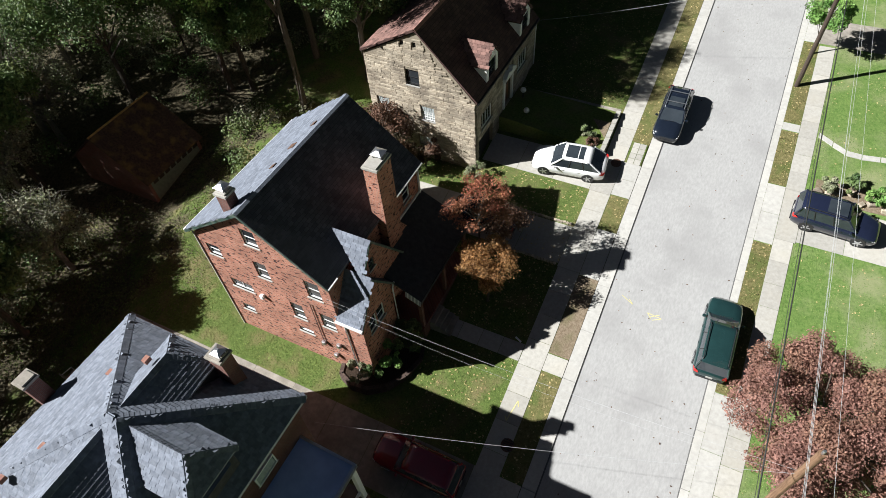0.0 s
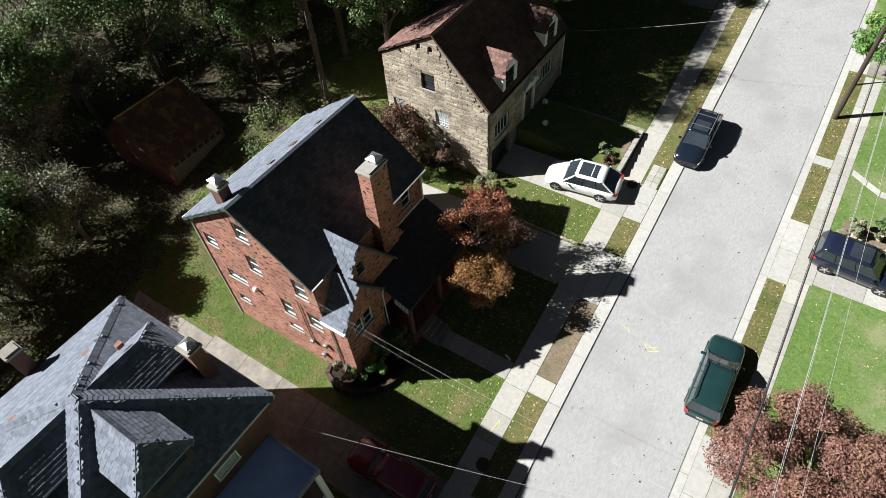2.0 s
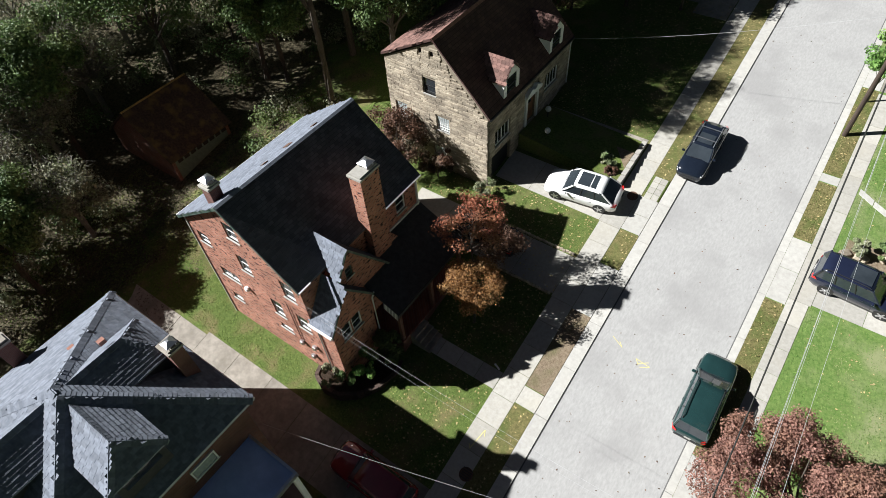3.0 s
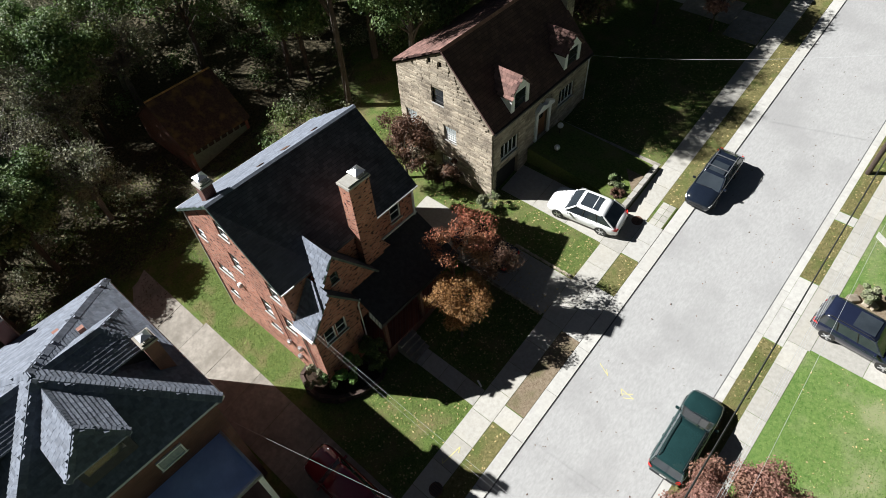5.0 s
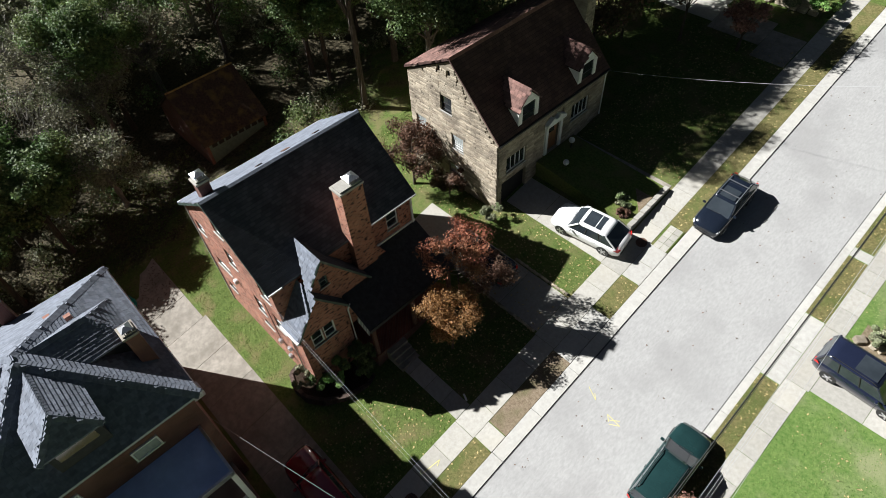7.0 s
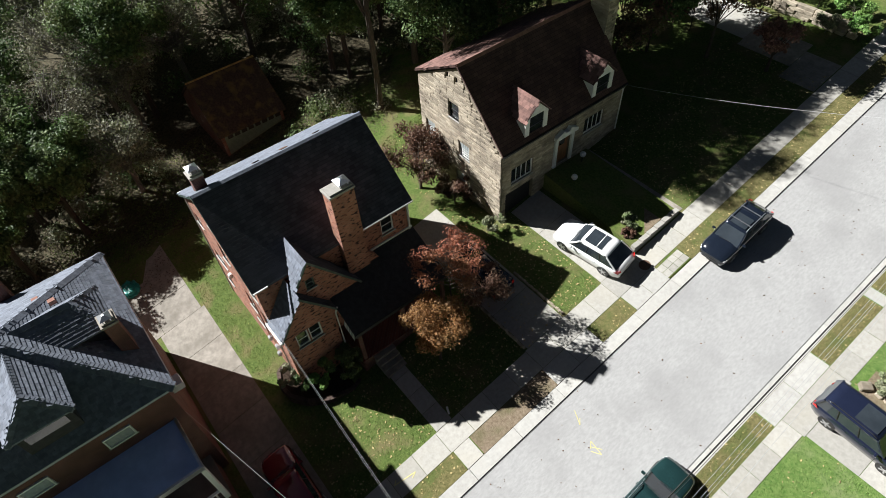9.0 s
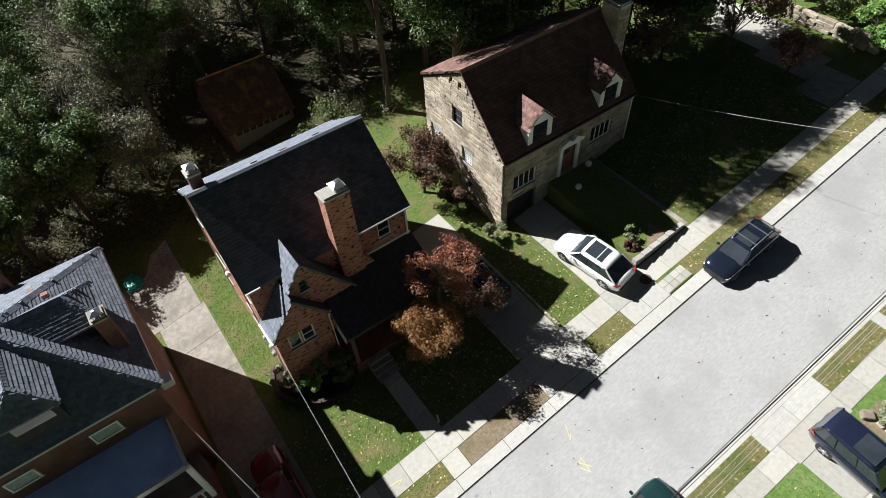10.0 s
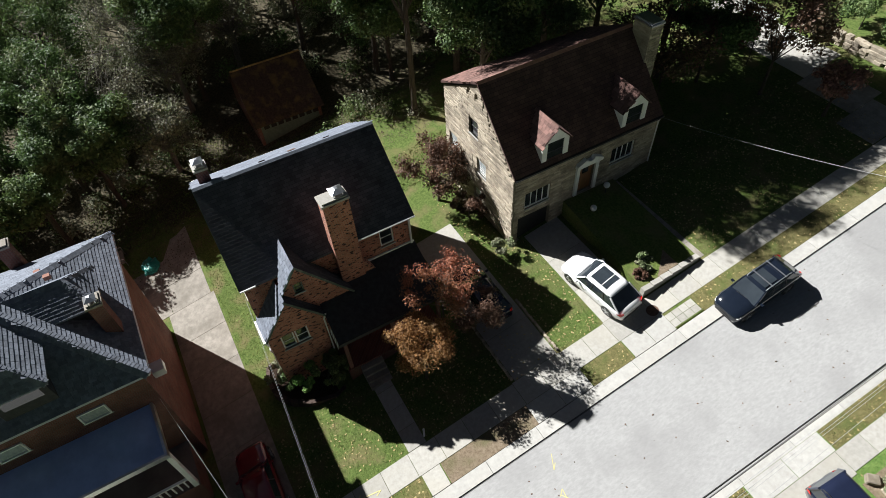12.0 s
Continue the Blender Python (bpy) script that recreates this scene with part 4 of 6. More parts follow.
def tree(base, height, crown, material, seed, leaves=6000, size=0.22, clusters=40, radius=0.3, label="", category="tree", trunk_mat=M_BARK, crown_at=0.62,
         flat=0.7, cluster_r=0.32, name="tree", spread=0.5, lean=(0, 0), group=""):
    """Tapered trunk, forking limbs, and a crown of leaf clumps at the limbs' ends, with gaps between them."""
    rng = random.Random(seed)
    b = Vector(base) - Vector((0, 0, dip(base[0])))
    t = thing(name, tuple(b), label, category, group)
    top = b + Vector((lean[0], lean[1], height * crown_at))
    bm = tube([b - Vector((0, 0, 0.2)), b + (top - b) * 0.35 + Vector((rng.uniform(-.1, .1), rng.uniform(-.1, .1), 0)), top], radius, 8, radius * 0.5)
    ends, rad = [], []
    for i in range(clusters):
        a = rng.uniform(0, 2 * math.pi)
        k = math.sqrt(rng.uniform(0.04, 1.0))
        zz = rng.uniform(-1, 1) * math.sqrt(max(0, 1 - k * k * 0.8))
        wob = 1 + 0.25 * noise.noise(Vector((math.cos(a) * 1.3, math.sin(a) * 1.3, seed)))
        p = top + Vector((math.cos(a) * k * crown * wob, math.sin(a) * k * crown * wob, zz * crown * flat + height * (1 - crown_at) * 0.3))
        ends.append(p)
        rad.append(crown * cluster_r * rng.uniform(0.6, 1.25))
    for i, p in enumerate(ends):
        if i % 2 == 0 or clusters < 16 or material is M_LEAFO:
            s = b + (top - b) * rng.uniform(0.45, 1.0)
            mid = s.lerp(p, 0.5) + Vector((rng.uniform(-.3, .3), rng.uniform(-.3, .3), rng.uniform(0, .4))) * crown * 0.2
            limb = tube([s, mid, p], radius * 0.3, 5, radius * 0.06)
            me = bpy.data.meshes.new("t")
            limb.to_mesh(me)
            limb.free()
            bm.from_mesh(me)
            bpy.data.meshes.remove(me)
    if material is M_LEAFO and clusters > 40:           # bare twigs where the leaves have thinned
        for p in ends:
            for k in range(9):
                e = p + Vector((rng.uniform(-1, 1), rng.uniform(-1, 1), rng.uniform(-0.2, 1))) * crown * 0.4
                limb = tube([p.lerp(top, 0.3), p.lerp(e, 0.6) + Vector((0, 0, 0.1)), e], 0.03, 3, 0.008)
                me = bpy.data.meshes.new("t")
                limb.to_mesh(me)
                limb.free()
                bm.from_mesh(me)
                bpy.data.meshes.remove(me)
    part("trunk", bm, M_TWIG if material is M_LEAFO else trunk_mat, t)
    if leaves:
        me = leaf_mesh("crown", [tuple(p - b) for p in ends], rad, leaves, size, seed, spread=spread)
        mesh_part("crown", me, material, t)
    return t


# copper tree by the far verge
tree((11.5, -0.8, g(0, -0.8)), 6.8, 4.0, M_PINK, 3, 110000, 0.1, 95, 0.22, "broad tree with dense copper-pink autumn leaves", flat=0.45, cluster_r=0.19)
tree((11.2, -7.4, g(0, -7.4)), 4.0, 2.2, M_PINK, 4, 9000, 0.16, 30, 0.14, "copper-pink leaved tree beside the pavement", flat=0.5)
# trees in front of the brick house
tree((-7.0, 3.7, g(0, 3.7)), 7.4, 1.75, M_REDL, 5, 5200, 0.1, 34, 0.1, "slender tree with thin red autumn leaves", flat=0.5, cluster_r=0.26, spread=0.9)
tree((-5.6, 1.7, g(0, 1.7)), 5.1, 1.4, M_ORANGE, 6, 12000, 0.1, 40, 0.1, "small round tree with dense orange autumn leaves", flat=0.75, cluster_r=0.36)
tree((-6.3, 5.4, g(0, 5.4)), 3.6, 1.5, M_RUST, 7, 4200, 0.11, 22, 0.08, "small tree with rusty brown leaves", flat=0.5, spread=0.9)
# bushes beside the stone house
tree((-16.2, 8.6, g(0, 8.6)), 5.6, 1.9, M_RUST, 8, 9000, 0.15, 40, 0.12, "tall shrub with rusty brown leaves beside the wall", "shrub", flat=1.0, spread=0.8, crown_at=0.4)
tree((-13.4, 9.3, g(0, 9.3)), 2.8, 1.05, M_RUST, 9, 3600, 0.14, 20, 0.07, "rounded rust-brown shrub against the stone wall", "shrub", flat=0.95, crown_at=0.38)
tree((-9.9, 9.5, g(0, 9.5)), 1.1, 0.65, M_LEAFO, 10, 1800, 0.1, 14, 0.04, "low grey-green shrub at the house corner", "shrub", flat=0.6)
# verge tree by the pole
tree((8.0, 27.0, g(0, 27.0)), 4.6, 1.35, M_LEAFB, 11, 6000, 0.16, 30, 0.08, "young street tree with bright green leaves", flat=0.8)
# woods behind the houses
rng = random.Random(12)
woods = [(-25, 11.5, 27, 5.0, M_LEAF), (-27, 16.5, 26, 5.5, M_LEAFB), (-22, 21, 14, 5.0, M_LEAF), (-33, 12, 17, 5.2, M_LEAFB), (-40, 8, 16, 5.2, M_LEAF), (-46, 3, 14, 4.6, M_LEAFO),
         (-43, -4, 12, 4.4, M_LEAFO), (-38, -10, 11, 4.0, M_LEAFO), (-50, -12, 14, 5.0, M_LEAF), (-34, 18, 17, 5, M_LEAF), 
         (-56, 4, 15, 5.5, M_LEAF), (-45, 16, 17, 6, M_LEAFB), (-55, -5, 14, 5, M_LEAFO), (-36, -20, 11, 4.4, M_LEAFO), (-28, -21, 10, 4, M_LEAF), (-46, -24, 13, 5, M_LEAF),
         (-60, 18, 18, 7, M_LEAF), (-40, 30, 18, 7, M_LEAF), (-62, -16, 15, 6, M_LEAFO), (-30, 38, 17, 7, M_LEAF), (-19.5, 23.5, 17, 4.4, M_LEAF), (-15.8, 26.5, 15, 4.2, M_LEAF), (-21.5, 15.5, 14, 3.8, M_LEAF), (-43, 2.5, 9, 3.0, M_LEAFO), (-41, -3, 10, 3.2, M_LEAFO), (-34, -6, 7, 2.6, M_LEAFO), (-48, 9, 15, 5, M_LEAFO), (-31, 12.5, 12, 3.6, M_LEAF), (-52, -2, 12, 4.6, M_LEAFO), (-44, -15, 11, 4.2, M_LEAFO), (-39, 14, 16, 5, M_LEAF), (-41.5, -1.5, 14, 3.6, M_LEAF), (-33.5, -11.0, 11, 3.2, M_LEAF), (-37.5, -13.5, 14, 4.2, M_LEAF), (-32.0, -15.5, 11, 3.2, M_LEAF)]
for i, (x, y, h, r, m) in enumerate(woods):
    near = x > -52
    tree((x, y, g(0, y)), h * 0.85, r, m, 20 + i, ((8500 if m is M_LEAFO else 30000) if near else 6000), ((0.17 if m is M_LEAFO else 0.2) if near else 0.4), 46, 0.3, "tall leafy tree in the shaded wood" if m is not M_LEAFO else "thinning tree with olive autumn leaves",
         flat=0.75, cluster_r=0.3, spread=0.8, group="wood behind the houses", crown_at=0.66)
# shade trees uphill and the small ones near the far drive
for i, (x, y, h, r, m, n) in enumerate([(-9.8, 29.9, 8.0, 2.9, M_RUST, 5000), (-5.9, 31.0, 3.4, 1.4, M_PINK, 2600), (-13.5, 28, 6, 2.4, M_LEAF, 9000), (-14, 25, 7, 3, M_RUST, 5000)]):
    tree((x, y, g(0, y)), h, r, m, 60 + i, n, 0.2, 26, 0.14, "small tree in the shaded side yard", flat=0.6, spread=0.9)
# planting bed at the brick house corner
for i, (x, y, r, m, lab) in enumerate([(-9.0, -4.0, 0.75, M_LEAFB, "bright green broad-leaved bush in the bed"), (-10.3, -5.4, 0.6, M_LEAFO, "grey-green rose bush in the bed"), (-9.6, -4.9, 0.55, M_LEAF, "low dark shrub in the bed"), (-8.4, -3.0, 0.8, M_LEAF, "dark shrub under the front gable"), (-8.9, -2.3, 0.7, M_LEAF, "dark shrub by the porch steps")]):
    tree((x, y, g(0, y) + 0.45), r * 1.8, r, m, 80 + i, 1500, 0.13, 12, 0.04, lab, "shrub", flat=0.7)
bm = bmesh.new()
pts = [(-11.6, -5.1), (-11.4, -5.7), (-10.6, -6.0), (-9.6, -5.9), (-8.7, -5.3), (-8.0, -4.3), (-7.7, -3.0), (-8.0, -2.0), (-9.5, -2.0), (-9.5, -5.0)]
bed = thing("planting_bed", (-9.5, -5, g(0, -5)), "raised mulch bed behind a curved dark block edging", "flower bed")
part("mulch", prism([(x, y, -0.5) for x, y in pts], (0, 0, -1.2)), M_MULCH, bed)
for (ax, ay), (bx_, by_) in zip(pts[:7], pts[1:8]):
    for k in range(3):
        p, q = Vector((ax, ay, 0)).lerp(Vector((bx_, by_, 0)), k / 3), Vector((ax, ay, 0)).lerp(Vector((bx_, by_, 0)), (k + 0.94) / 3)
        s = (q - p).normalized()
        o = Vector((s.y, -s.x, 0)) * 0.11
        part("block", prism([p + o + Vector((0, 0, -1.5)), q + o + Vector((0, 0, -1.5)), q - o + Vector((0, 0, -1.5)), p - o + Vector((0, 0, -1.5))], (0, 0, 1.08)), M_EDGING, bed)


# ---- cars ----
def car(name, colour, label, L=4.6, W=1.82, H=1.65, nose=0.2, hood=0.98, belt=1.02, cowl=0.27, ws=0.42, roof_end=0.86, tail=0.97, sunroof=False, rails=False, bars=False, wheel_r=0.34):
    """A car about its own centre, nose towards +x: lofted body, glasshouse, lamps, wheels."""
    t = thing(name, (0, 0, 0), label, "car")
    X = lambda f: L / 2 - f * L
    body_m = colour
    st = [(0.0, 0.62, 0.32, 0.55), (0.012, 0.8, 0.24, 0.68), (0.05, 0.93, 0.2, 0.8), (0.13, 0.985, 0.2, 0.9), (cowl, 1.0, 0.2, hood), (0.5, 1.0, 0.2, belt), (0.75, 1.0, 0.2, belt + 0.03), (0.92, 0.97, 0.22, belt + 0.02), (0.985, 0.86, 0.28, belt - 0.05), (1.0, 0.74, 0.36, belt - 0.18)]
    bm = bmesh.new()
    rings = []
    for f, w, z0, z1 in st:
        hw = W / 2 * w
        prof = [(-hw * 0.86, z0), (-hw * 0.97, z0 + 0.12), (-hw, (z0 + z1) * 0.52), (-hw * 0.965, z1 - 0.1), (-hw * 0.86, z1 - 0.015), (-hw * 0.45, z1 + 0.03), (0, z1 + 0.04)]
        prof = prof + [(-y, z) for y, z in prof[-2::-1]]
        rings.append([bm.verts.new((X(f), y, z)) for y, z in prof])
    n = len(rings[0])
    for a, b in zip(rings, rings[1:]):
        for k in range(n):
            bm.faces.new((a[k], a[(k + 1) % n], b[(k + 1) % n], b[k]))
    bm.faces.new(rings[0])
    bm.faces.new(rings[-1][::-1])
    for f in bm.faces:
        f.smooth = True
    body = part("body", bm, body_m, t)
    # glasshouse
    hb, hr = W / 2 * 0.93, W / 2 * 0.74
    zb_, zr = belt - 0.02, H
    base = [(X(cowl), hood + 0.01), (X(tail), belt)]
    tf, tr = X(ws), X(roof_end)
    bm = bmesh.new()
    q = lambda x, y, z: bm.verts.new((x, y, z))
    lo = [q(base[0][0], -hb * 0.93, base[0][1] - 0.02), q(base[0][0], hb * 0.93, base[0][1] - 0.02), q(base[1][0], hb * 0.93, base[1][1]), q(base[1][0], -hb * 0.93, base[1][1])]
    up = [q(tf, -hr, zr - 0.06), q(tf, hr, zr - 0.06), q(tr, hr * 0.97, zr - 0.07), q(tr, -hr * 0.97, zr - 0.07)]
    cl, cu = [v.co.copy() for v in lo], [v.co.copy() for v in up]
    bm.free()
    for i, nm in enumerate(("windshield", "side_window", "rear_window", "side_window")):
        j = (i + 1) % 4
        quad = [cl[i], cl[j], cu[j], cu[i]]
        inn = (quad[1] - quad[0]).cross(quad[3] - quad[0]).normalized() * 0.02
        part(nm, prism(quad, inn), M_CGLASS, t)
    bm = bmesh.new()
    rows = []
    for i in range(7):
        f = i / 6
        x = tf + 0.02 + (tr - tf - 0.06) * f
        z = zr - 0.06 + 0.07 * math.sin(math.pi * (0.15 + 0.75 * f))
        k = 1.0 - 0.03 * f
        rows.append([bm.verts.new((x, y * hr * k, z - 0.045 * abs(y) ** 3)) for y in (-1.03, -0.8, -0.4, 0, 0.4, 0.8, 1.03)] + [bm.verts.new((x, y * hr * k, z - 0.1)) for y in (1.05, -1.05)])
    n = len(rows[0])
    for a, b in zip(rows, rows[1:]):
        for k in range(n):
            bm.faces.new((a[k], a[(k + 1) % n], b[(k + 1) % n], b[k]))
    bm.faces.new(rows[0])
    bm.faces.new(rows[-1])
    for f in bm.faces:
        f.smooth = True
    roof = part("roof", bm, body_m, t)
    # pillars
    for s in (-1, 1):
        for fa, fb in ((0, 0), (0.36, 0.33), (0.67, 0.72), (1, 1)):
            a = Vector((base[0][0] + (base[1][0] - base[0][0]) * fa, s * hb * 0.935, base[0][1] + (base[1][1] - base[0][1]) * fa - 0.02))
            b = Vector((tf + (tr - tf) * fb, s * hr * 1.0, zr - 0.07))
            part("pillar", tube([a, a.lerp(b, 0.5) + Vector((0, s * 0.012, 0)), b], 0.055 if fa in (0, 1) else 0.035, 6), body_m if fa in (0, 1) else M_TRIM, t)
    if sunroof:
        part("sunroof", boxes(((tf - 0.18, -hr * 0.72, zr + 0.004), (tf - 0.18 - 0.42 * (tf - tr), hr * 0.72, zr + 0.02))), M_CGLASS, roof)
        if sunroof == 2:
            part("sunroof", boxes(((tf - 0.24 - 0.42 * (tf - tr), -hr * 0.72, zr + 0.004), (tf - 0.72 * (tf - tr), hr * 0.72, zr + 0.02))), M_CGLASS, roof)
    if rails:
        for s in (-1, 1):
            part("roof_rail", tube([(tf - 0.1, s * hr * 0.92, zr - 0.03), (tf - 0.3, s * hr * 0.92, zr + 0.05), (tr + 0.3, s * hr * 0.9, zr + 0.05), (tr + 0.1, s * hr * 0.9, zr - 0.04)], 0.022), M_TRIM if not bars else M_METAL, roof)
    if bars:
        for f in (0.25, 0.72):
            part("crossbar", boxes(((tf + (tr - tf) * f - 0.03, -hr * 1.0, zr + 0.05), (tf + (tr - tf) * f + 0.03, hr * 1.0, zr + 0.085))), M_METAL, roof)
    # wheels
    for fx_ in (0.185, 0.79):
        for s in (-1, 1):
            y = s * (W / 2 - 0.12)
            r = bmesh.new()
            bmesh.ops.create_cone(r, cap_ends=True, segments=24, radius1=wheel_r, radius2=wheel_r, depth=0.24, matrix=Matrix.Translation((X(fx_), y, wheel_r)) @ Matrix.Rotation(radians(90), 4, "X"))
            bmesh.ops.bevel(r, geom=[e for e in r.edges if len(e.link_faces) == 2 and any(len(f.verts) > 4 for f in e.link_faces)], offset=0.035, segments=2, affect="EDGES")
            wh = part("wheel", r, M_TYRE, t)
            r = bmesh.new()
            bmesh.ops.create_cone(r, cap_ends=True, segments=20, radius1=wheel_r * 0.3, radius2=wheel_r * 0.26, depth=0.03, matrix=Matrix.Translation((X(fx_), y + s * 0.12, wheel_r)) @ Matrix.Rotation(radians(90), 4, "X"))
            for k in range(5):
                a = k * 2 * math.pi / 5
                sp_ = bmesh.ops.create_cube(r, size=1, matrix=Matrix.Translation((X(fx_), y + s * 0.125, wheel_r)) @ Matrix.Rotation(a, 4, "Y") @ Matrix.Translation((wheel_r * 0.4, 0, 0)) @ Matrix.Diagonal((wheel_r * 0.65, 0.03, 0.075, 1)))
            part("rim", r, M_RIM, wh)
            r = bmesh.new()
            bmesh.ops.create_cone(r, cap_ends=True, segments=20, radius1=wheel_r * 1.16, radius2=wheel_r * 1.16, depth=0.05, matrix=Matrix.Translation((X(fx_), s * (W / 2 - 0.022), wheel_r + 0.02)) @ Matrix.Rotation(radians(90), 4, "X"))
            part("wheel_arch", r, M_TRIM, t)
    for s in (-1, 1):
        part("headlight", prism([(X(0.012), s * W * 0.3, 0.6), (X(0.03), s * W * 0.43, 0.63), (X(0.07), s * W * 0.465, 0.72), (X(0.045), s * W * 0.35, 0.72)], (0.012, 0, 0.015)), M_LENS, t)
        part("taillight", prism([(X(0.995), s * W * 0.33, belt - 0.22), (X(0.985), s * W * 0.44, belt - 0.24), (X(0.93), s * W * 0.49, belt - 0.12), (X(0.975), s * W * 0.43, belt - 0.02), (X(0.99), s * W * 0.34, belt - 0.06)], (-0.03, 0, 0.03)), M_RED, t)
        m_ = boxes(((X(cowl + 0.075), s * (W / 2 - 0.02), belt - 0.03), (X(cowl + 0.045), s * (W / 2 + 0.17), belt + 0.1)))
        bmesh.ops.bevel(m_, geom=list(m_.edges), offset=0.03, segments=1, affect="EDGES")
        part("mirror", m_, body_m, t)
        for f in (0.42, 0.63):
            part("door_handle", boxes(((X(f), s * (W / 2 - 0.01), belt - 0.2), (X(f + 0.035), s * (W / 2 + 0.015), belt - 0.17))), body_m, t)
    part("bumper", boxes(((X(0.0) - 0.02, -W * 0.3, 0.32), (X(0.0) + 0.03, W * 0.3, 0.46))), M_TRIM, t)
    part("bumper", boxes(((X(1.0) - 0.03, -W * 0.36, 0.4), (X(1.0) + 0.05, W * 0.36, 0.55))), M_TRIM, t)
    part("grille", boxes(((X(0.0) - 0.05, -W * 0.2, 0.52), (X(0.0) + 0.012, W * 0.2, 0.62))), M_TRIM, t)
    part("plate", boxes(((X(1.0) - 0.03, -0.16, belt - 0.42), (X(1.0) + 0.02, 0.16, belt - 0.28))), M_KERB, t)
    part("wiper", tube([(X(cowl) + 0.04, -0.4, hood + 0.06), (X(cowl) - 0.02, 0.25, hood + 0.07)], 0.012, 4), M_TRIM, t)
    return t


def park(c, x, y, heading, lift=0.0, drop=0.0):
    """Stands a car on the sloping ground, nose along the heading in the ground's plane."""
    c.matrix_world = pose(x, y, g(x, y) + lift, 0, 0, 0) @ pose(0, 0, 0, GRADE, 0, 0) @ pose(0, 0, 0, 0, 0, heading)


P_WHITE = paint("white_car_paint", (0.78, 0.78, 0.77), 0.0)
P_NAVY = paint("navy_car_paint", (0.012, 0.016, 0.035), 0.05)
P_GREEN = paint("dark_teal_car_paint", (0.012, 0.035, 0.035), 0.05)
P_RED = paint("maroon_car_paint", (0.16, 0.008, 0.018), 0.05)
P_BLACK = paint("black_car_paint", (0.009, 0.013, 0.022), 0.05)
park(car("car", P_WHITE, "white crossover with dark sunroof parked on a driveway", L=4.75, W=1.88, H=1.68, sunroof=2, roof_end=0.8, tail=0.95), -4.35, 12.45, 186, 0.03)
park(car("car", P_BLACK, "black hatchback with silver roof bars parked at the kerb", L=4.5, W=1.76, H=1.46, hood=0.9, belt=0.94, sunroof=1, rails=True, bars=True), 0.75, 18.5, -90, -0.06)
park(car("car", P_GREEN, "dark teal estate car parked at the kerb", L=4.75, W=1.82, H=1.66, rails=True, roof_end=0.92), 6.85, 3.95, 91, -0.06)
park(car("car", P_NAVY, "navy blue boxy sport utility car on a driveway", L=4.5, W=1.82, H=1.74, hood=1.05, belt=1.08, ws=0.4, roof_end=0.94, tail=0.985, sunroof=1, rails=True), 11.2, 13.25, -3, 0.03)
park(car("car", P_RED, "maroon estate car parked on the shaded old driveway", L=4.8, W=1.82, H=1.62, hood=0.98, belt=1.0, cowl=0.3, ws=0.4, roof_end=0.93, tail=0.985), -5.2, -8.15, 180, 0.03)
park(car("car", P_NAVY, "dark car parked in the shade of the red tree", L=4.4, W=1.75, H=1.45), -8.0, 6.9, 180, 0.03)

# ---- poles and cables ----
def pole(x, y, h, r, material, label):
    z = g(0, y)
    t = thing("utility_pole", (x, y, z), label, "utility pole")
    part("shaft", tube([(x, y, z - 0.3), (x, y, z + h * 0.5), (x, y, z + h)], r, 12, r * 0.75), material, t)
    part("insulator", tube([(x, y, z + h), (x, y, z + h + 0.2)], 0.05, 8), M_METAL, t)
    return t


pole(7.65, 23.75, 10.5, 0.15, M_POLED, "dark wooden utility pole standing in the verge")
POLE2 = (8.95, -5.95)
pole(*POLE2, 11.6, 0.17, M_POLE, "brown wooden utility pole with a metal-capped top")


def cable(a, b, sag, r, material, label):
    a, b = Vector(a), Vector(b)
    pts = [a.lerp(b, i / 24) - Vector((0, 0, sag * 4 * (i / 24) * (1 - i / 24))) for i in range(25)]
    t = thing("power_cable", tuple(a), label, "cable")
    part("strand", tube(pts, r, 4), material, t)


za, zc = g(0, 23.75) + 10.5, g(0, -5.95) + 11.6
for dx, dz, r, m in ((0.0, -2.3, 0.026, M_CABLE), (0.9, -0.2, 0.0055, M_CABLEW), (1.15, -0.9, 0.0055, M_CABLEW), (1.3, -1.1, 0.005, M_CABLEW), (0.1, -2.9, 0.01, M_CABLE), (2.0, -0.3, 0.005, M_CABLEW)):
    cable((7.65 + dx * 0.3, 23.75, za + dz), (7.65 + dx, -34, g(0, -6.6) + 11.4 + dz), 0.6, r, m, "overhead cable strung along the street")
    cable((7.65 + dx * 0.3, 23.75, za + dz), (7.65 + dx * 0.3, 62, g(0, 62) + 10.5 + dz), 0.5, r, m, "overhead cable running on up the street")
cable((8.95, -5.95, zc - 1.6), (-11.2, -5.1, 6.2), 0.5, 0.0045, M_CABLEW, "service cable from the pole to the brick house")
cable((8.95, -5.95, zc - 2.0), (-11.2, -5.1, 5.9), 0.9, 0.003, M_CABLEW, "thin service cable to the brick house")
cable((8.95, -5.95, zc - 1.8), (-8.6, -10.3, 5.2), 0.4, 0.005, M_CABLEW, "service cable from the pole to the neighbour house")
cable((7.65, 23.75, za - 2.4), (-10.0, 20.9, 7.2), 0.4, 0.007, M_CABLEW, "service cable from the pole to the stone house")

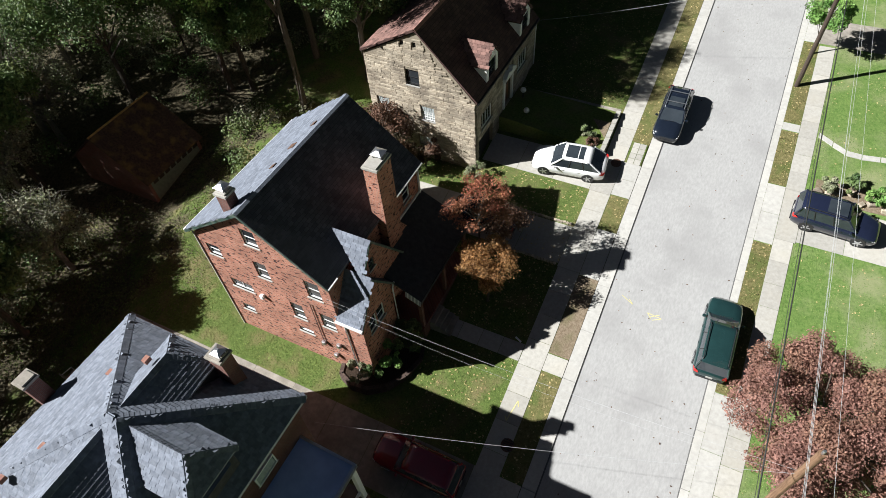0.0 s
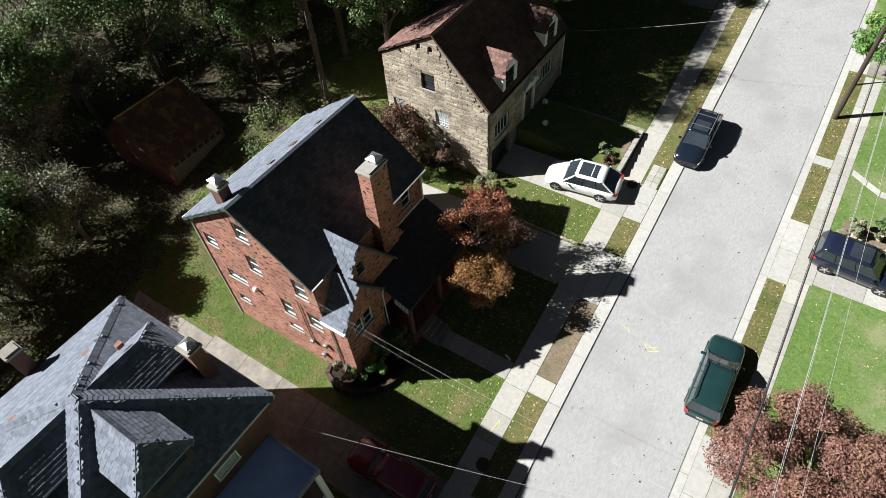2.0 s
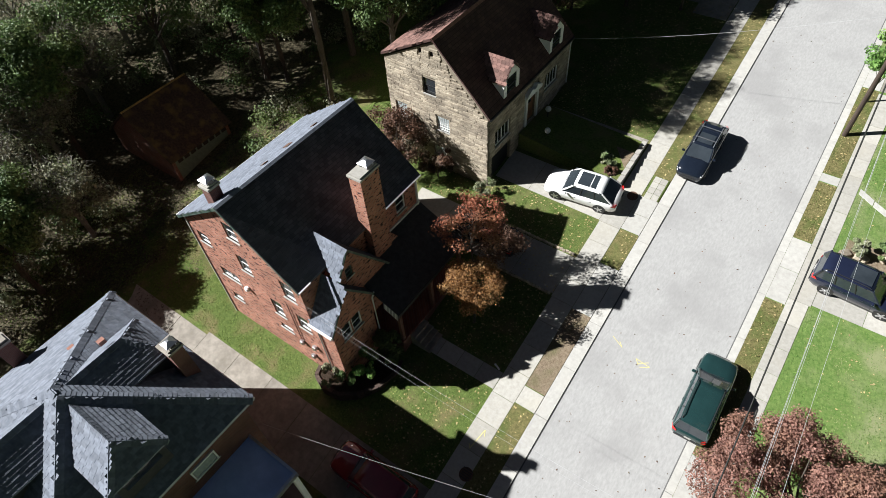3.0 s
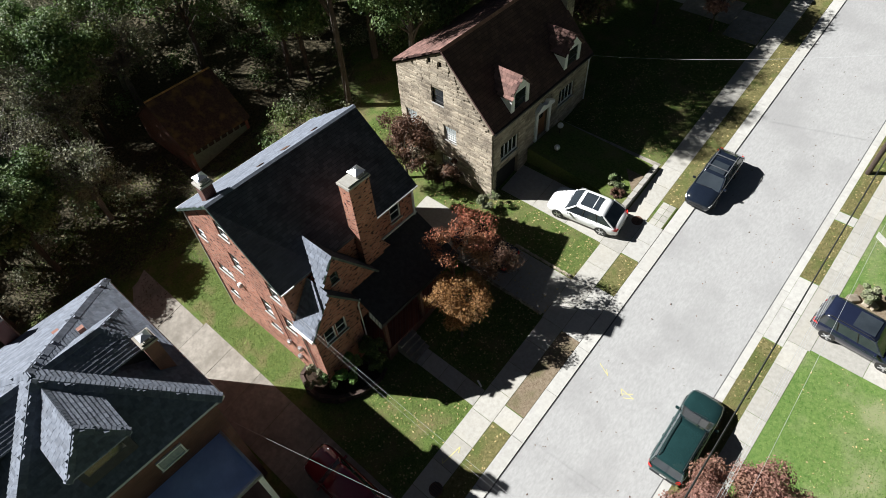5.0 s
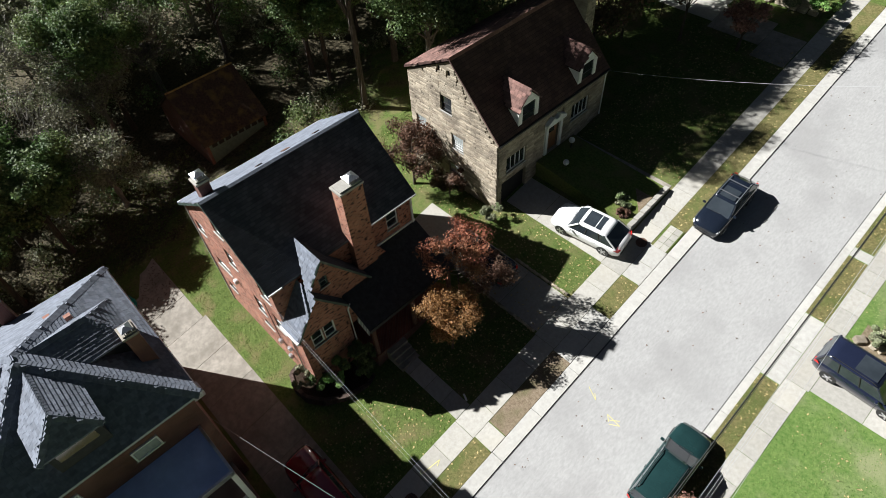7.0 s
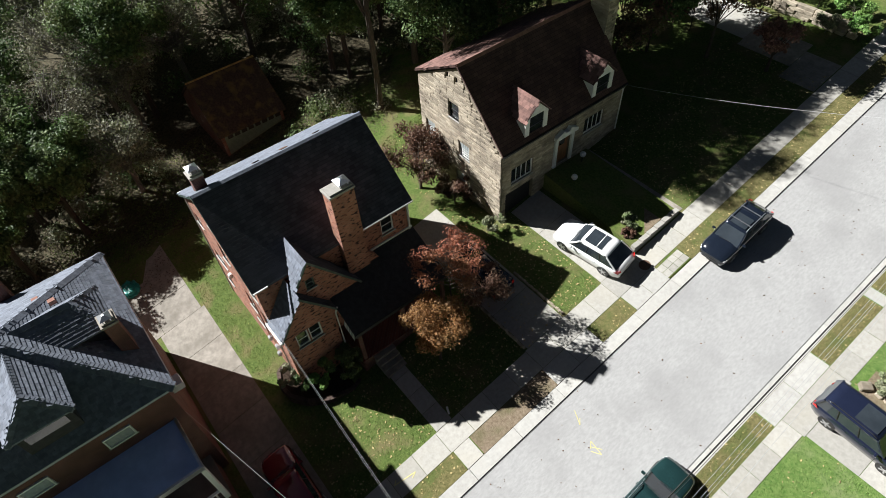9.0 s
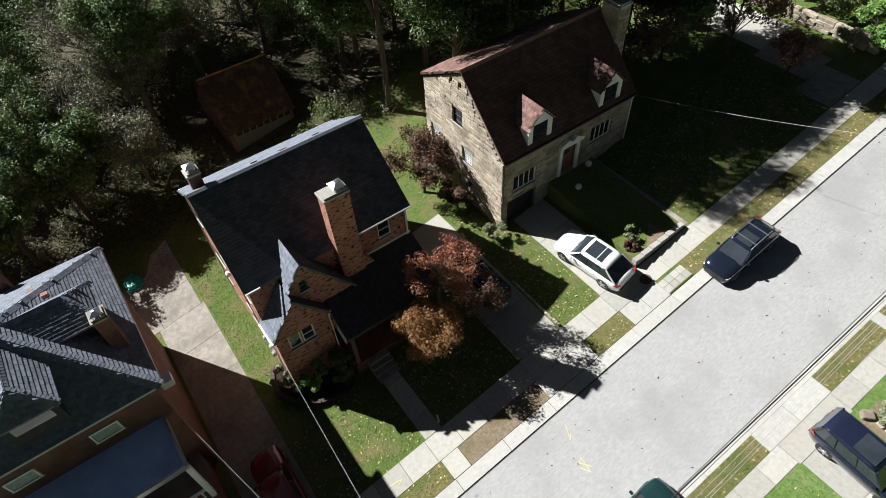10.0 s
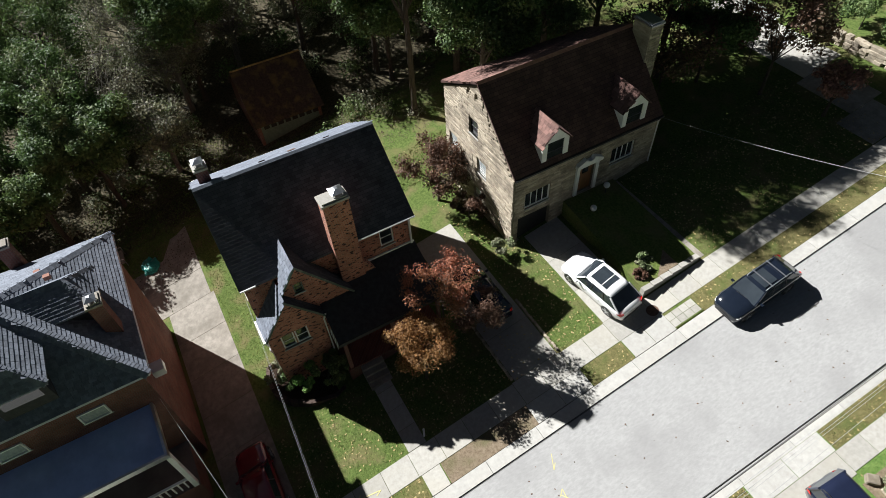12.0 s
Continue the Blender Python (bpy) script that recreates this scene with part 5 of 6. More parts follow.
# ---- yard things ----
rw = thing("retaining_wall", (-2.6, 14, g(0, 14)), "low pale stone retaining wall holding a planted bank", "retaining wall")
for i in range(6):
    part("stone", boxes(((-2.85, 13.9 + 0.66 * i, g(0, 13.9) - 0.2), (-2.55, 14.53 + 0.66 * i, g(0, 14.0 + 0.66 * i) + 0.55 - 0.03 * i))), M_CONC, rw)
bm = slab([(-10.0, 14.0, g(0, 14) + 1.2), (-2.85, 14.0, g(0, 14) + 0.45), (-2.85, 17.9, g(0, 17.9) + 0.1), (-10.0, 17.9, g(0, 17.9) + 0.4)], 2.0)
finish("ground_bank", bm, M_GRASS, "raised shaded lawn above the garage driveway", "bank")
sheet("flowerbed", -4.6, -2.9, 14.1, 16.6, 0.35, M_DIRT, "dry planted bank with brown grasses", "bed")
# skull ornaments, simplified to plain globes on stems
for x, y in ((-9.3, 16.7), (-8.4, 15.0)):
    o = thing("skull_ornament", (x, y, g(0, y) + 0.7), "white skull ornament shaped as a plain globe on a short stem", "ornament")
    b_ = bmesh.new()
    bmesh.ops.create_icosphere(b_, subdivisions=3, radius=0.2, matrix=Matrix.Translation((x, y, g(0, y) + 1.25)))
    part("globe", b_, M_BALL, o)
    part("stem", tube([(x, y, g(0, y) + 0.3), (x, y, g(0, y) + 1.1)], 0.04, 6), M_TRIM, o)
mh = thing("manhole_cover", (-1.6, 13.75, g(0, 13.75)), "round rusty iron manhole cover in the pavement", "manhole cover")
b_ = bmesh.new()
bmesh.ops.create_cone(b_, cap_ends=True, segments=24, radius1=0.34, radius2=0.34, depth=0.02, matrix=Matrix.Translation((-1.6, 13.75, g(0, 13.75) + 0.04)) @ Matrix.Rotation(radians(GRADE), 4, "X"))
part("lid", b_, M_IRON, mh)
for nm, pts_ in (("arrow_mark", [((1.5, 4.85), (2.2, 4.5)), ((2.2, 4.5), (1.95, 4.75))]), ("figure_mark", [((3.1, 4.3), (3.9, 4.2)), ((3.3, 4.1), (3.75, 4.4)), ((3.45, 3.95), (3.9, 4.2)), ((3.1, 4.3), (3.35, 4.02))])):
    t = thing("survey_mark", (pts_[0][0][0], pts_[0][0][1], g(0, pts_[0][0][1])), "faded yellow spray-paint survey mark on the asphalt", "paint mark")
    for (ax, ay), (bx_, by_) in pts_:
        d = Vector((bx_ - ax, by_ - ay, 0)).normalized()
        o = Vector((-d.y, d.x, 0)) * 0.02
        part("stroke", slab([Vector((ax, ay, g(0, ay) - 0.04)) + o, Vector((ax, ay, g(0, ay) - 0.04)) - o, Vector((bx_, by_, g(0, by_) - 0.04)) - o, Vector((bx_, by_, g(0, by_) - 0.04)) + o], 0.004), M_YEL, t)

dc = thing("manhole_cover", (-1.41, -5.45, g(0, -5.45)), "round rusty iron grate set beside the sidewalk", "manhole cover")
b_ = bmesh.new()
bmesh.ops.create_cone(b_, cap_ends=True, segments=24, radius1=0.36, radius2=0.36, depth=0.03, matrix=Matrix.Translation((-1.41, -5.45, g(0, -5.45) + 0.035)) @ Matrix.Rotation(radians(GRADE), 4, "X"))
part("lid", b_, M_IRON, dc)
for i in range(5):
    part("bar", boxes(((-1.68, -5.7 + 0.12 * i, g(0, -5.7 + 0.12 * i) + 0.045), (-1.14, -5.66 + 0.12 * i, g(0, -5.66 + 0.12 * i) + 0.07))), M_TRIM, dc)
pb = thing("newspaper", (-3.0, 0.1, g(0, 0.1)), "rolled newspaper in a white bag on the lawn", "newspaper")
part("roll", tube([(-3.2, 0.18, g(0, 0.18) + 0.06), (-3.0, 0.1, g(0, 0.1) + 0.07), (-2.82, 0.02, g(0, 0.02) + 0.06)], 0.06, 8, 0.05), M_WHITE, pb)
sm = thing("survey_mark", (-1.9, -3.7, g(0, -3.7)), "faded yellow spray-paint arrow on the sidewalk", "paint mark")
for (ax, ay), (bx_, by_) in (((-1.75, -3.1), (-1.95, -4.3)), ((-1.75, -3.1), (-1.62, -3.4)), ((-1.95, -4.3), (-2.1, -4.1))):
    d = Vector((bx_ - ax, by_ - ay, 0)).normalized()
    o = Vector((-d.y, d.x, 0)) * 0.025
    part("stroke", slab([Vector((ax, ay, g(0, ay) + 0.036)) + o, Vector((ax, ay, g(0, ay) + 0.036)) - o, Vector((bx_, by_, g(0, by_) + 0.036)) - o, Vector((bx_, by_, g(0, by_) + 0.036)) + o], 0.004), M_YEL, sm)

# far driveway, its stone wall and planting
# sun and shade are put into the slabs: paler concrete on the sunlit stretch
paving("pavement", "grey driveway curving in beside a dry stone wall", "driveway", (-21.0, -14.5, 33.0, 37.0, 2, 2, 0.02, M_CONC), (-14.5, -9.0, 32.9, 36.2, 2, 1, 0.018, M_CONC), (-9.0, -5.0, 32.2, 34.9, 2, 1, 0.02, M_OLDCONC), (-5.0, -2.5, 31.0, 34.1, 1, 1, 0.018, M_OLDCONC))
dw = thing("stone_wall", (-9, 37, g(0, 37)), "dry stone retaining wall beside the driveway", "stone wall")
rng = random.Random(5)
unit = bmesh.new()
bmesh.ops.create_cube(unit, size=1)
bmesh.ops.bevel(unit, geom=list(unit.edges), offset=0.09, segments=1, affect="EDGES")
STONE_ME = bpy.data.meshes.new("stone")
unit.to_mesh(STONE_ME)
unit.free()
STONE_ME.materials.append(M_STONE)


def piece(name, parent, centre, size, turn=(0, 0, 0), me=STONE_ME):
    ob = new(name, me)
    ob.parent = parent
    ob.matrix_basis = Matrix.Translation(Vector(centre) - ORIGIN[parent]) @ Euler(turn).to_matrix().to_4x4() @ Matrix.Diagonal((*size, 1))
    return ob


for i in range(16):
    for j in range(4):
        x = -13 + 0.62 * i + rng.uniform(-.1, .1)
        piece("stone", dw, (x, 36.9 + rng.uniform(-.06, .06), g(0, 36.9) + 0.1 + 0.24 * j), (rng.uniform(.45, .75), 0.4, 0.25), (0, 0, rng.uniform(-.1, .1)))
for i, (x, y, r, m) in enumerate([(-4.5, 38, 1.2, M_LEAFB), (-7, 38.6, 1.3, M_LEAF), (-10, 39, 1.6, M_LEAF), (-3, 36.8, 0.9, M_LEAFB), (-5.2, 36.4, 0.7, M_LEAFO), (-15.5, 32, 1.2, M_LEAFO), (-12.5, 31.5, 1.6, M_RUST), (-18, 31.5, 1.6, M_LEAF),
                                  (10.6, 15.6, 0.5, M_LEAFO), (11.9, 15.9, 0.6, M_LEAF), (13.2, 15.5, 0.55, M_LEAFB), (14.4, 15.8, 0.6, M_LEAFO), (-4.0, 15.2, 0.5, M_LEAFO), (-3.5, 14.6, 0.4, M_RUST)]):
    tree((x, y, g(0, y)), r * 1.7, r, m, 120 + i, int(1500 * max(1, r * 1.4)), 0.15, 14, 0.05, "garden shrub on the planted bank", "shrub", flat=0.65)
for i in range(9):
    x, y = 9.9 + 0.62 * i + rng.uniform(-.2, .2), 15.2 + rng.uniform(-.3, .8)
    t = thing("rock", (x, y, g(0, y)), "pale garden rock in the planted bank", "rock", "rocks in the bank")
    piece("stone", t, (x, y, g(0, y) + 0.1), (rng.uniform(.3, .55), rng.uniform(.25, .45), 0.3), (rng.uniform(-.3, .3), 0, rng.uniform(0, 3)))
# curved stepping path on the green lawn
pa = thing("pavement", (0, 0, 0), "narrow pale stone path crossing the green lawn", "path", kind="structure")
for (ax, ay), (bx_, by_) in zip([(9.6, 19.9), (10.5, 19.35), (11.3, 18.9), (12.2, 18.85), (13.2, 19.0), (14.3, 19.1)], [(10.45, 19.4), (11.25, 18.95), (12.15, 18.87), (13.15, 18.98), (14.25, 19.08), (16, 19.2)]):
    part("slab", slab([(ax, ay - 0.2, g(0, ay - .2) + 0.03), (bx_, by_ - 0.2, g(0, by_ - .2) + 0.03), (bx_, by_ + 0.2, g(0, by_ + .2) + 0.03), (ax, ay + 0.2, g(0, ay + .2) + 0.03)], 0.06), M_KERB, pa)
# edging stones along the brick house driveway
for y in (8.32, 5.4):
    e = thing("edging", (-4.5, y, g(0, y)), "row of small pale edging stones beside the driveway", "edging")
    for i in range(20):
        piece("stone", e, (-6.6 + 0.2 * i, y + rng.uniform(-.03, .03), g(0, y) + 0.05), (0.17, 0.14, 0.14), (0, 0, rng.uniform(-.3, .3)))
# covered heap, garden glider, window cooler
tp = thing("tarpaulin", (-24.5, -10.3, g(0, -10.3)), "crumpled green tarpaulin over a heap on the concrete", "tarpaulin")
b_ = bmesh.new()
bmesh.ops.create_icosphere(b_, subdivisions=4, radius=0.75)
for v in b_.verts:
    k = 1 + 0.35 * noise.noise(v.co * 2.3) + 0.15 * noise.noise(v.co * 6)
    v.co = Vector((v.co.x * k * 1.1, v.co.y * k * 0.75, max(v.co.z * k * 0.5, -0.05))) + Vector((-24.5, -10.3, g(0, -10.3) + 0.05))
part("sheet", b_, mat("green_tarpaulin", (0.01, 0.16, 0.13), (0.02, 0.24, 0.2), 4, 0.35), tp)
gl = thing("garden_glider", (-26.5, -12.0, g(0, -12)), "metal garden glider seat behind the house", "garden seat")
part("seat", boxes(((-27.2, -12.4, -1.75), (-25.8, -11.8, -1.7))), M_OLDCONC, gl)
part("backrest", boxes(((-27.2, -12.5, -1.7), (-25.8, -12.42, -1.1))), M_OLDCONC, gl)
for x in (-27.15, -25.85):
    part("side_frame", tube([(x, -12.45, -2.2), (x, -12.4, -1.3), (x, -11.8, -1.4), (x, -11.75, -2.2)], 0.03), M_METAL, gl)
ac = thing("window_cooler", (-10.6, -10.2, 4.6), "white window air conditioner on the brick wall", "air conditioner")
part("casing", boxes(((-10.95, -10.45, 4.5), (-10.3, -9.85, 4.95))), M_WHITE, ac)
part("vent", boxes(((-10.9, -9.85, 4.55), (-10.35, -9.83, 4.9))), M_METAL, ac)


# ---- strewn small growth ----
def scatter(name, fields, density, size, material, label, category, seed, up=0.0, flat=False):
    """Tufts or leaves strewn over lawn fields (x0, x1, y0, y1, lift)."""
    r = np.random.default_rng(seed)
    ps = []
    for x0, x1, y0, y1, lift in fields:
        n = int((x1 - x0) * (y1 - y0) * density)
        x, y = r.uniform(x0, x1, n), r.uniform(y0, y1, n)
        k = np.clip((-27.0 - x) / 4.5, 0, 1)
        ps.append(np.stack([x, y, SLOPE * y + lift - 0.9 * k * k * (3 - 2 * k)], 1))
    p = np.concatenate(ps)
    n = len(p)
    a = r.uniform(0, 2 * np.pi, n)
    s = size * r.uniform(0.5, 1.4, n)
    u = np.stack([np.cos(a), np.sin(a), np.zeros(n)], 1) * s[:, None]
    v = np.stack([-np.sin(a), np.cos(a), SLOPE * np.cos(a)], 1) * (s * 0.6)[:, None]
    if flat:
        z = np.array((0, 0, 1.0)) * 0.015
        t = r.normal(scale=0.25, size=(n, 1)) * np.array((0, 0, 1.0)) * s[:, None]
        q = np.stack([p - u * 0.5 + z + np.abs(t), p + v * 0.5 + z, p + u * 0.5 + z + np.abs(t) * 0.4, p - v * 0.5 + z], 1).reshape(-1, 3)
        k = 4
    else:
        tip = p + np.stack([r.normal(scale=0.5, size=n) * s, r.normal(scale=0.5, size=n) * s, s * up * r.uniform(0.6, 1.3, n)], 1)
        q = np.stack([p - u * 0.5, p + u * 0.5, tip], 1).reshape(-1, 3)
        k = 3
    me = bpy.data.meshes.new(name)
    me.from_pydata(q.tolist(), [], np.arange(n * k).reshape(-1, k).tolist())
    me.materials.append(material)
    return tagged(new(name, me), label, category, "", "stuff")


LEFT = [(-7.6, -2.6, -6.9, -1.1, 0), (-9.0, -7.6, -6.9, -5.6, 0), (-19, -11.4, -6.9, -5.05, 0), (-7.7, -2.6, 0.05, 5.4, 0), (-14, -2.6, 8.35, 11.2, 0), (-22, -19.1, -7, 5, 0), (-27, -22, -7, 5, 0), (-14, -9, 4.2, 5.4, 0),
        (-9.9, -2.5, 18.35, 32.8, 0), (-1.15, -0.05, -7, -1.1, 0.0), (-1.15, -0.05, 8.65, 11.2, 0), (-1.1, -0.05, 15.8, 32, 0), (7.45, 8.42, 1.3, 10.8, 0.012), (7.45, 8.42, 15.3, 19.6, 0.012), (7.45, 8.42, 20.4, 28.1, 0.012), (-1.15, -0.05, -20, -10.5, 0)]
BACK = [(-36, -27, -14, 0, 0.0), (-31, -27, 0, 12, 0.0), (-22, -18.5, 5, 14, 0.0)]
RIGHT = [(9.55, 17, 2.5, 11.4, 0), (9.55, 17, 15, 28, 0), (9.55, 17, -8, 2.5, 0)]
M_TUFT = mat("grass_tuft", (0.075, 0.12, 0.028), (0.155, 0.21, 0.058), 1.2, 0.9, c3=(0.2, 0.17, 0.075), scale3=0.6, amount3=0.6, vary=0.4, island=True, spec=0.1)
M_TUFTG = mat("lush_grass_tuft", (0.072, 0.14, 0.03), (0.15, 0.22, 0.06), 1.2, 0.9, c3=(0.27, 0.26, 0.14), scale3=0.5, amount3=0.6, vary=0.35, island=True, spec=0.1)
VERGES = [f for f in LEFT if f[1] - f[0] < 1.3]
scatter("grass", [f for f in LEFT if f not in VERGES], 260, 0.065, M_TUFT, "mown olive-green lawn grass", "grass", 1, up=0.4)
scatter("grass", VERGES, 200, 0.07, mat("dry_tuft", (0.11, 0.105, 0.04), (0.22, 0.19, 0.09), 1.5, 0.9, c3=(0.1, 0.14, 0.035), scale3=0.9, amount3=0.8, vary=0.4, island=True, spec=0.1), "dry grass of the verge", "grass", 8, up=0.5)
scatter("grass", BACK, 130, 0.09, M_TUFT, "thin uneven grass of the back yard", "grass", 9, up=0.6)
scatter("grass", RIGHT, 200, 0.065, M_TUFTG, "mown bright green lawn grass", "grass", 2, up=0.4)
scatter("fallen_leaves", [f for f in LEFT if f[1] > -3], 9, 0.12, M_FALL, "scattered yellow-brown fallen leaves", "leaves", 3, flat=True)
scatter("fallen_leaves", RIGHT, 2.0, 0.11, M_FALL, "few pale fallen leaves on the lawn", "leaves", 4, flat=True)
scatter("fallen_leaves", [(-7, -2.6, 0, 11, 0.01), (-9, -2.6, 18.3, 32, 0.01), (-22, -9, 8.3, 11, 0.01)], 5, 0.12, M_FALL, "fallen leaves on shaded grass", "leaves", 5, flat=True)
scatter("fallen_leaves", [(0.85, 6.9, -12, 34, -0.055)], 0.5, 0.1, M_RUST, "a few dark leaves on the asphalt", "leaves", 6, flat=True)
scatter("leaf_litter", [(-60, -23, -28, 40, 0.03)], 24, 0.11, mat("dry_litter", (0.05, 0.035, 0.02), (0.13, 0.095, 0.055), 2, 0.9, vary=0.5, island=True), "dry brown leaf litter under the trees", "leaves", 7, flat=True)
# underbrush: thickets under the wood
r_ = random.Random(9)
cs, rs = [], []
while len(cs) < 230:
    x, y = r_.uniform(-62, -24.5), r_.uniform(-26, 36)
    if (-38 < x < -26 and -2 < y < 7.5) or (x > -33 and y < 1):
        continue
    cs.append((x, y, g(x, y) + r_.uniform(0.2, 1.4)))
    rs.append(r_.uniform(0.7, 1.6))
for k, m in ((0, M_LEAFO), (1, M_LEAF)):
    me = leaf_mesh("underbrush", cs[k::2], rs[k::2], 42000, 0.2, 70 + k, spread=0.9)
    me.materials.append(m)
    tagged(new("underbrush", me), "tangled underbrush beneath the trees", "underbrush", "", "stuff")


# ---- stones of the stone house ----
def inside(p, poly):
    x, y = p
    c = False
    for (ax, ay), (bx_, by_) in zip(poly, poly[1:] + poly[:1]):
        if (ay > y) != (by_ > y) and x < (bx_ - ax) * (y - ay) / (by_ - ay) + ax:
            c = not c
    return c


def courses(poly, holes, seed):
    """Random-coursed ashlar: (u0, z0, u1, z1) of each stone that fits the wall and leaves its openings free."""
    rg = random.Random(seed)
    us, zs = [p[0] for p in poly], [p[1] for p in poly]
    z, out = min(zs), []
    while z < max(zs):
        h = rg.choice((0.1, 0.13, 0.15, 0.19))
        u = min(us) - rg.uniform(0, 0.5)
        while u < max(us):
            w = rg.uniform(0.28, 0.85)
            lo, hi = u, u + w
            if lo < min(us):
                lo = min(us)
            hi = min(hi, max(us))
            mid = ((lo + hi) / 2, z + h / 2)
            if hi - lo > 0.12 and all(inside(p, poly) for p in ((lo + 0.01, z + h - 0.01), (hi - 0.01, z + h - 0.01))):
                segs = [(lo, hi)]
                for a0, b0, a1, b1 in holes:
                    if z + h > b0 - 0.03 and z < b1 + 0.03:
                        segs = [s for l_, r_2 in segs for s in ((l_, min(r_2, a0 - 0.02)), (max(l_, a1 + 0.02), r_2)) if s[1] - s[0] > 0.08] if True else segs
                seen = set()
                for s in segs:
                    key = (round(s[0], 3), round(s[1], 3))
                    if key not in seen:
                        seen.add(key)
                        out.append((s[0], z, s[1], z + h))
            u += w
        z += h
    return out


def ashlar(parent, stones, place, singles, label):
    """The first stones as pieces of their own, the rest joined. place(u, z): centre on the wall and the axes' order."""
    rg = random.Random(3)
    verts, faces = [], []
    base = [tuple(v.co) for v in STONE_ME.vertices]
    fcs = [tuple(p.vertices) for p in STONE_ME.polygons]
    for i, (u0, z0, u1, z1) in enumerate(stones):
        c, size = place((u0 + u1) / 2, (z0 + z1) / 2, u1 - u0 - 0.018, z1 - z0 - 0.016, rg.uniform(0.05, 0.11))
        if i in singles:
            piece("stone", parent, c, size)
        else:
            n0 = len(verts)
            verts += [tuple(c[k] + v[k] * size[k] for k in range(3)) for v in base]
            faces += [tuple(n0 + q for q in f) for f in fcs]
    me = bpy.data.meshes.new("stonework")
    off = ORIGIN[parent]
    me.from_pydata([tuple(v[k] - off[k] for k in range(3)) for v in verts], [], faces)
    ob = mesh_part("stonework", me, M_STONEJ, parent, label)
    ob["kind"] = "stuff"


gab = [(SX0 + 0.01, zb2 + 0.2), (SX1 - 0.01, zb2 + 0.2), (SX1 - 0.01, FZ - 0.25), (AX, AZ - 0.3), (SX0 + 0.01, QZ - 0.3)]
ss = courses(gab, sw, 1)
ashlar(stone_house, ss, lambda u, z, w, h, d: ((u, SY0 - 0.01, z), (w, d, h)), set(range(len(ss) - 300, len(ss))), "rough sandstone courses")
fs_ = courses(rect(SY0 + 0.05, zb2 + 0.4, SY1 - 0.02, FZ - 0.3), ew + [(14.7, 3.8, 16.4, 6.65)], 2)
ashlar(stone_house, fs_, lambda u, z, w, h, d: ((SX1 + 0.01, u, z), (d, w, h)), set(), "rough sandstone courses")
cs_ = courses(rect(-13.58, 7.0, -12.22, 11.95), [], 4)
ashlar(stone_house, cs_, lambda u, z, w, h, d: ((u, SY1 + 0.9, z), (w, d, h)), set(), "rough sandstone courses")
cs_ = courses(rect(SY1 + 0.02, 7.0, SY1 + 0.88, 11.95), [], 5)
ashlar(stone_house, cs_, lambda u, z, w, h, d: ((-12.2, u, z), (d, w, h)), set(), "rough sandstone courses")


# ---- shingles ----
SH = bmesh.new()
vs = [SH.verts.new(p) for p in ((-0.5, -0.5, 0), (0.5, -0.5, 0), (0.5, 0.5, 0), (-0.5, 0.5, 0), (-0.5, -0.5, 1), (0.5, -0.5, 1), (0.5, 0.5, 0.15), (-0.5, 0.5, 0.15))]
for f in ((3, 2, 1, 0), (4, 5, 6, 7), (0, 1, 5, 4), (1, 2, 6, 5), (2, 3, 7, 6), (3, 0, 4, 7)):
    SH.faces.new([vs[i] for i in f])
SHING_ME = bpy.data.meshes.new("shingle")
SH.to_mesh(SHING_ME)
SH.free()
SHING_ME.materials.append(M_SHINGP)
LEFT_SINGLE = [300]


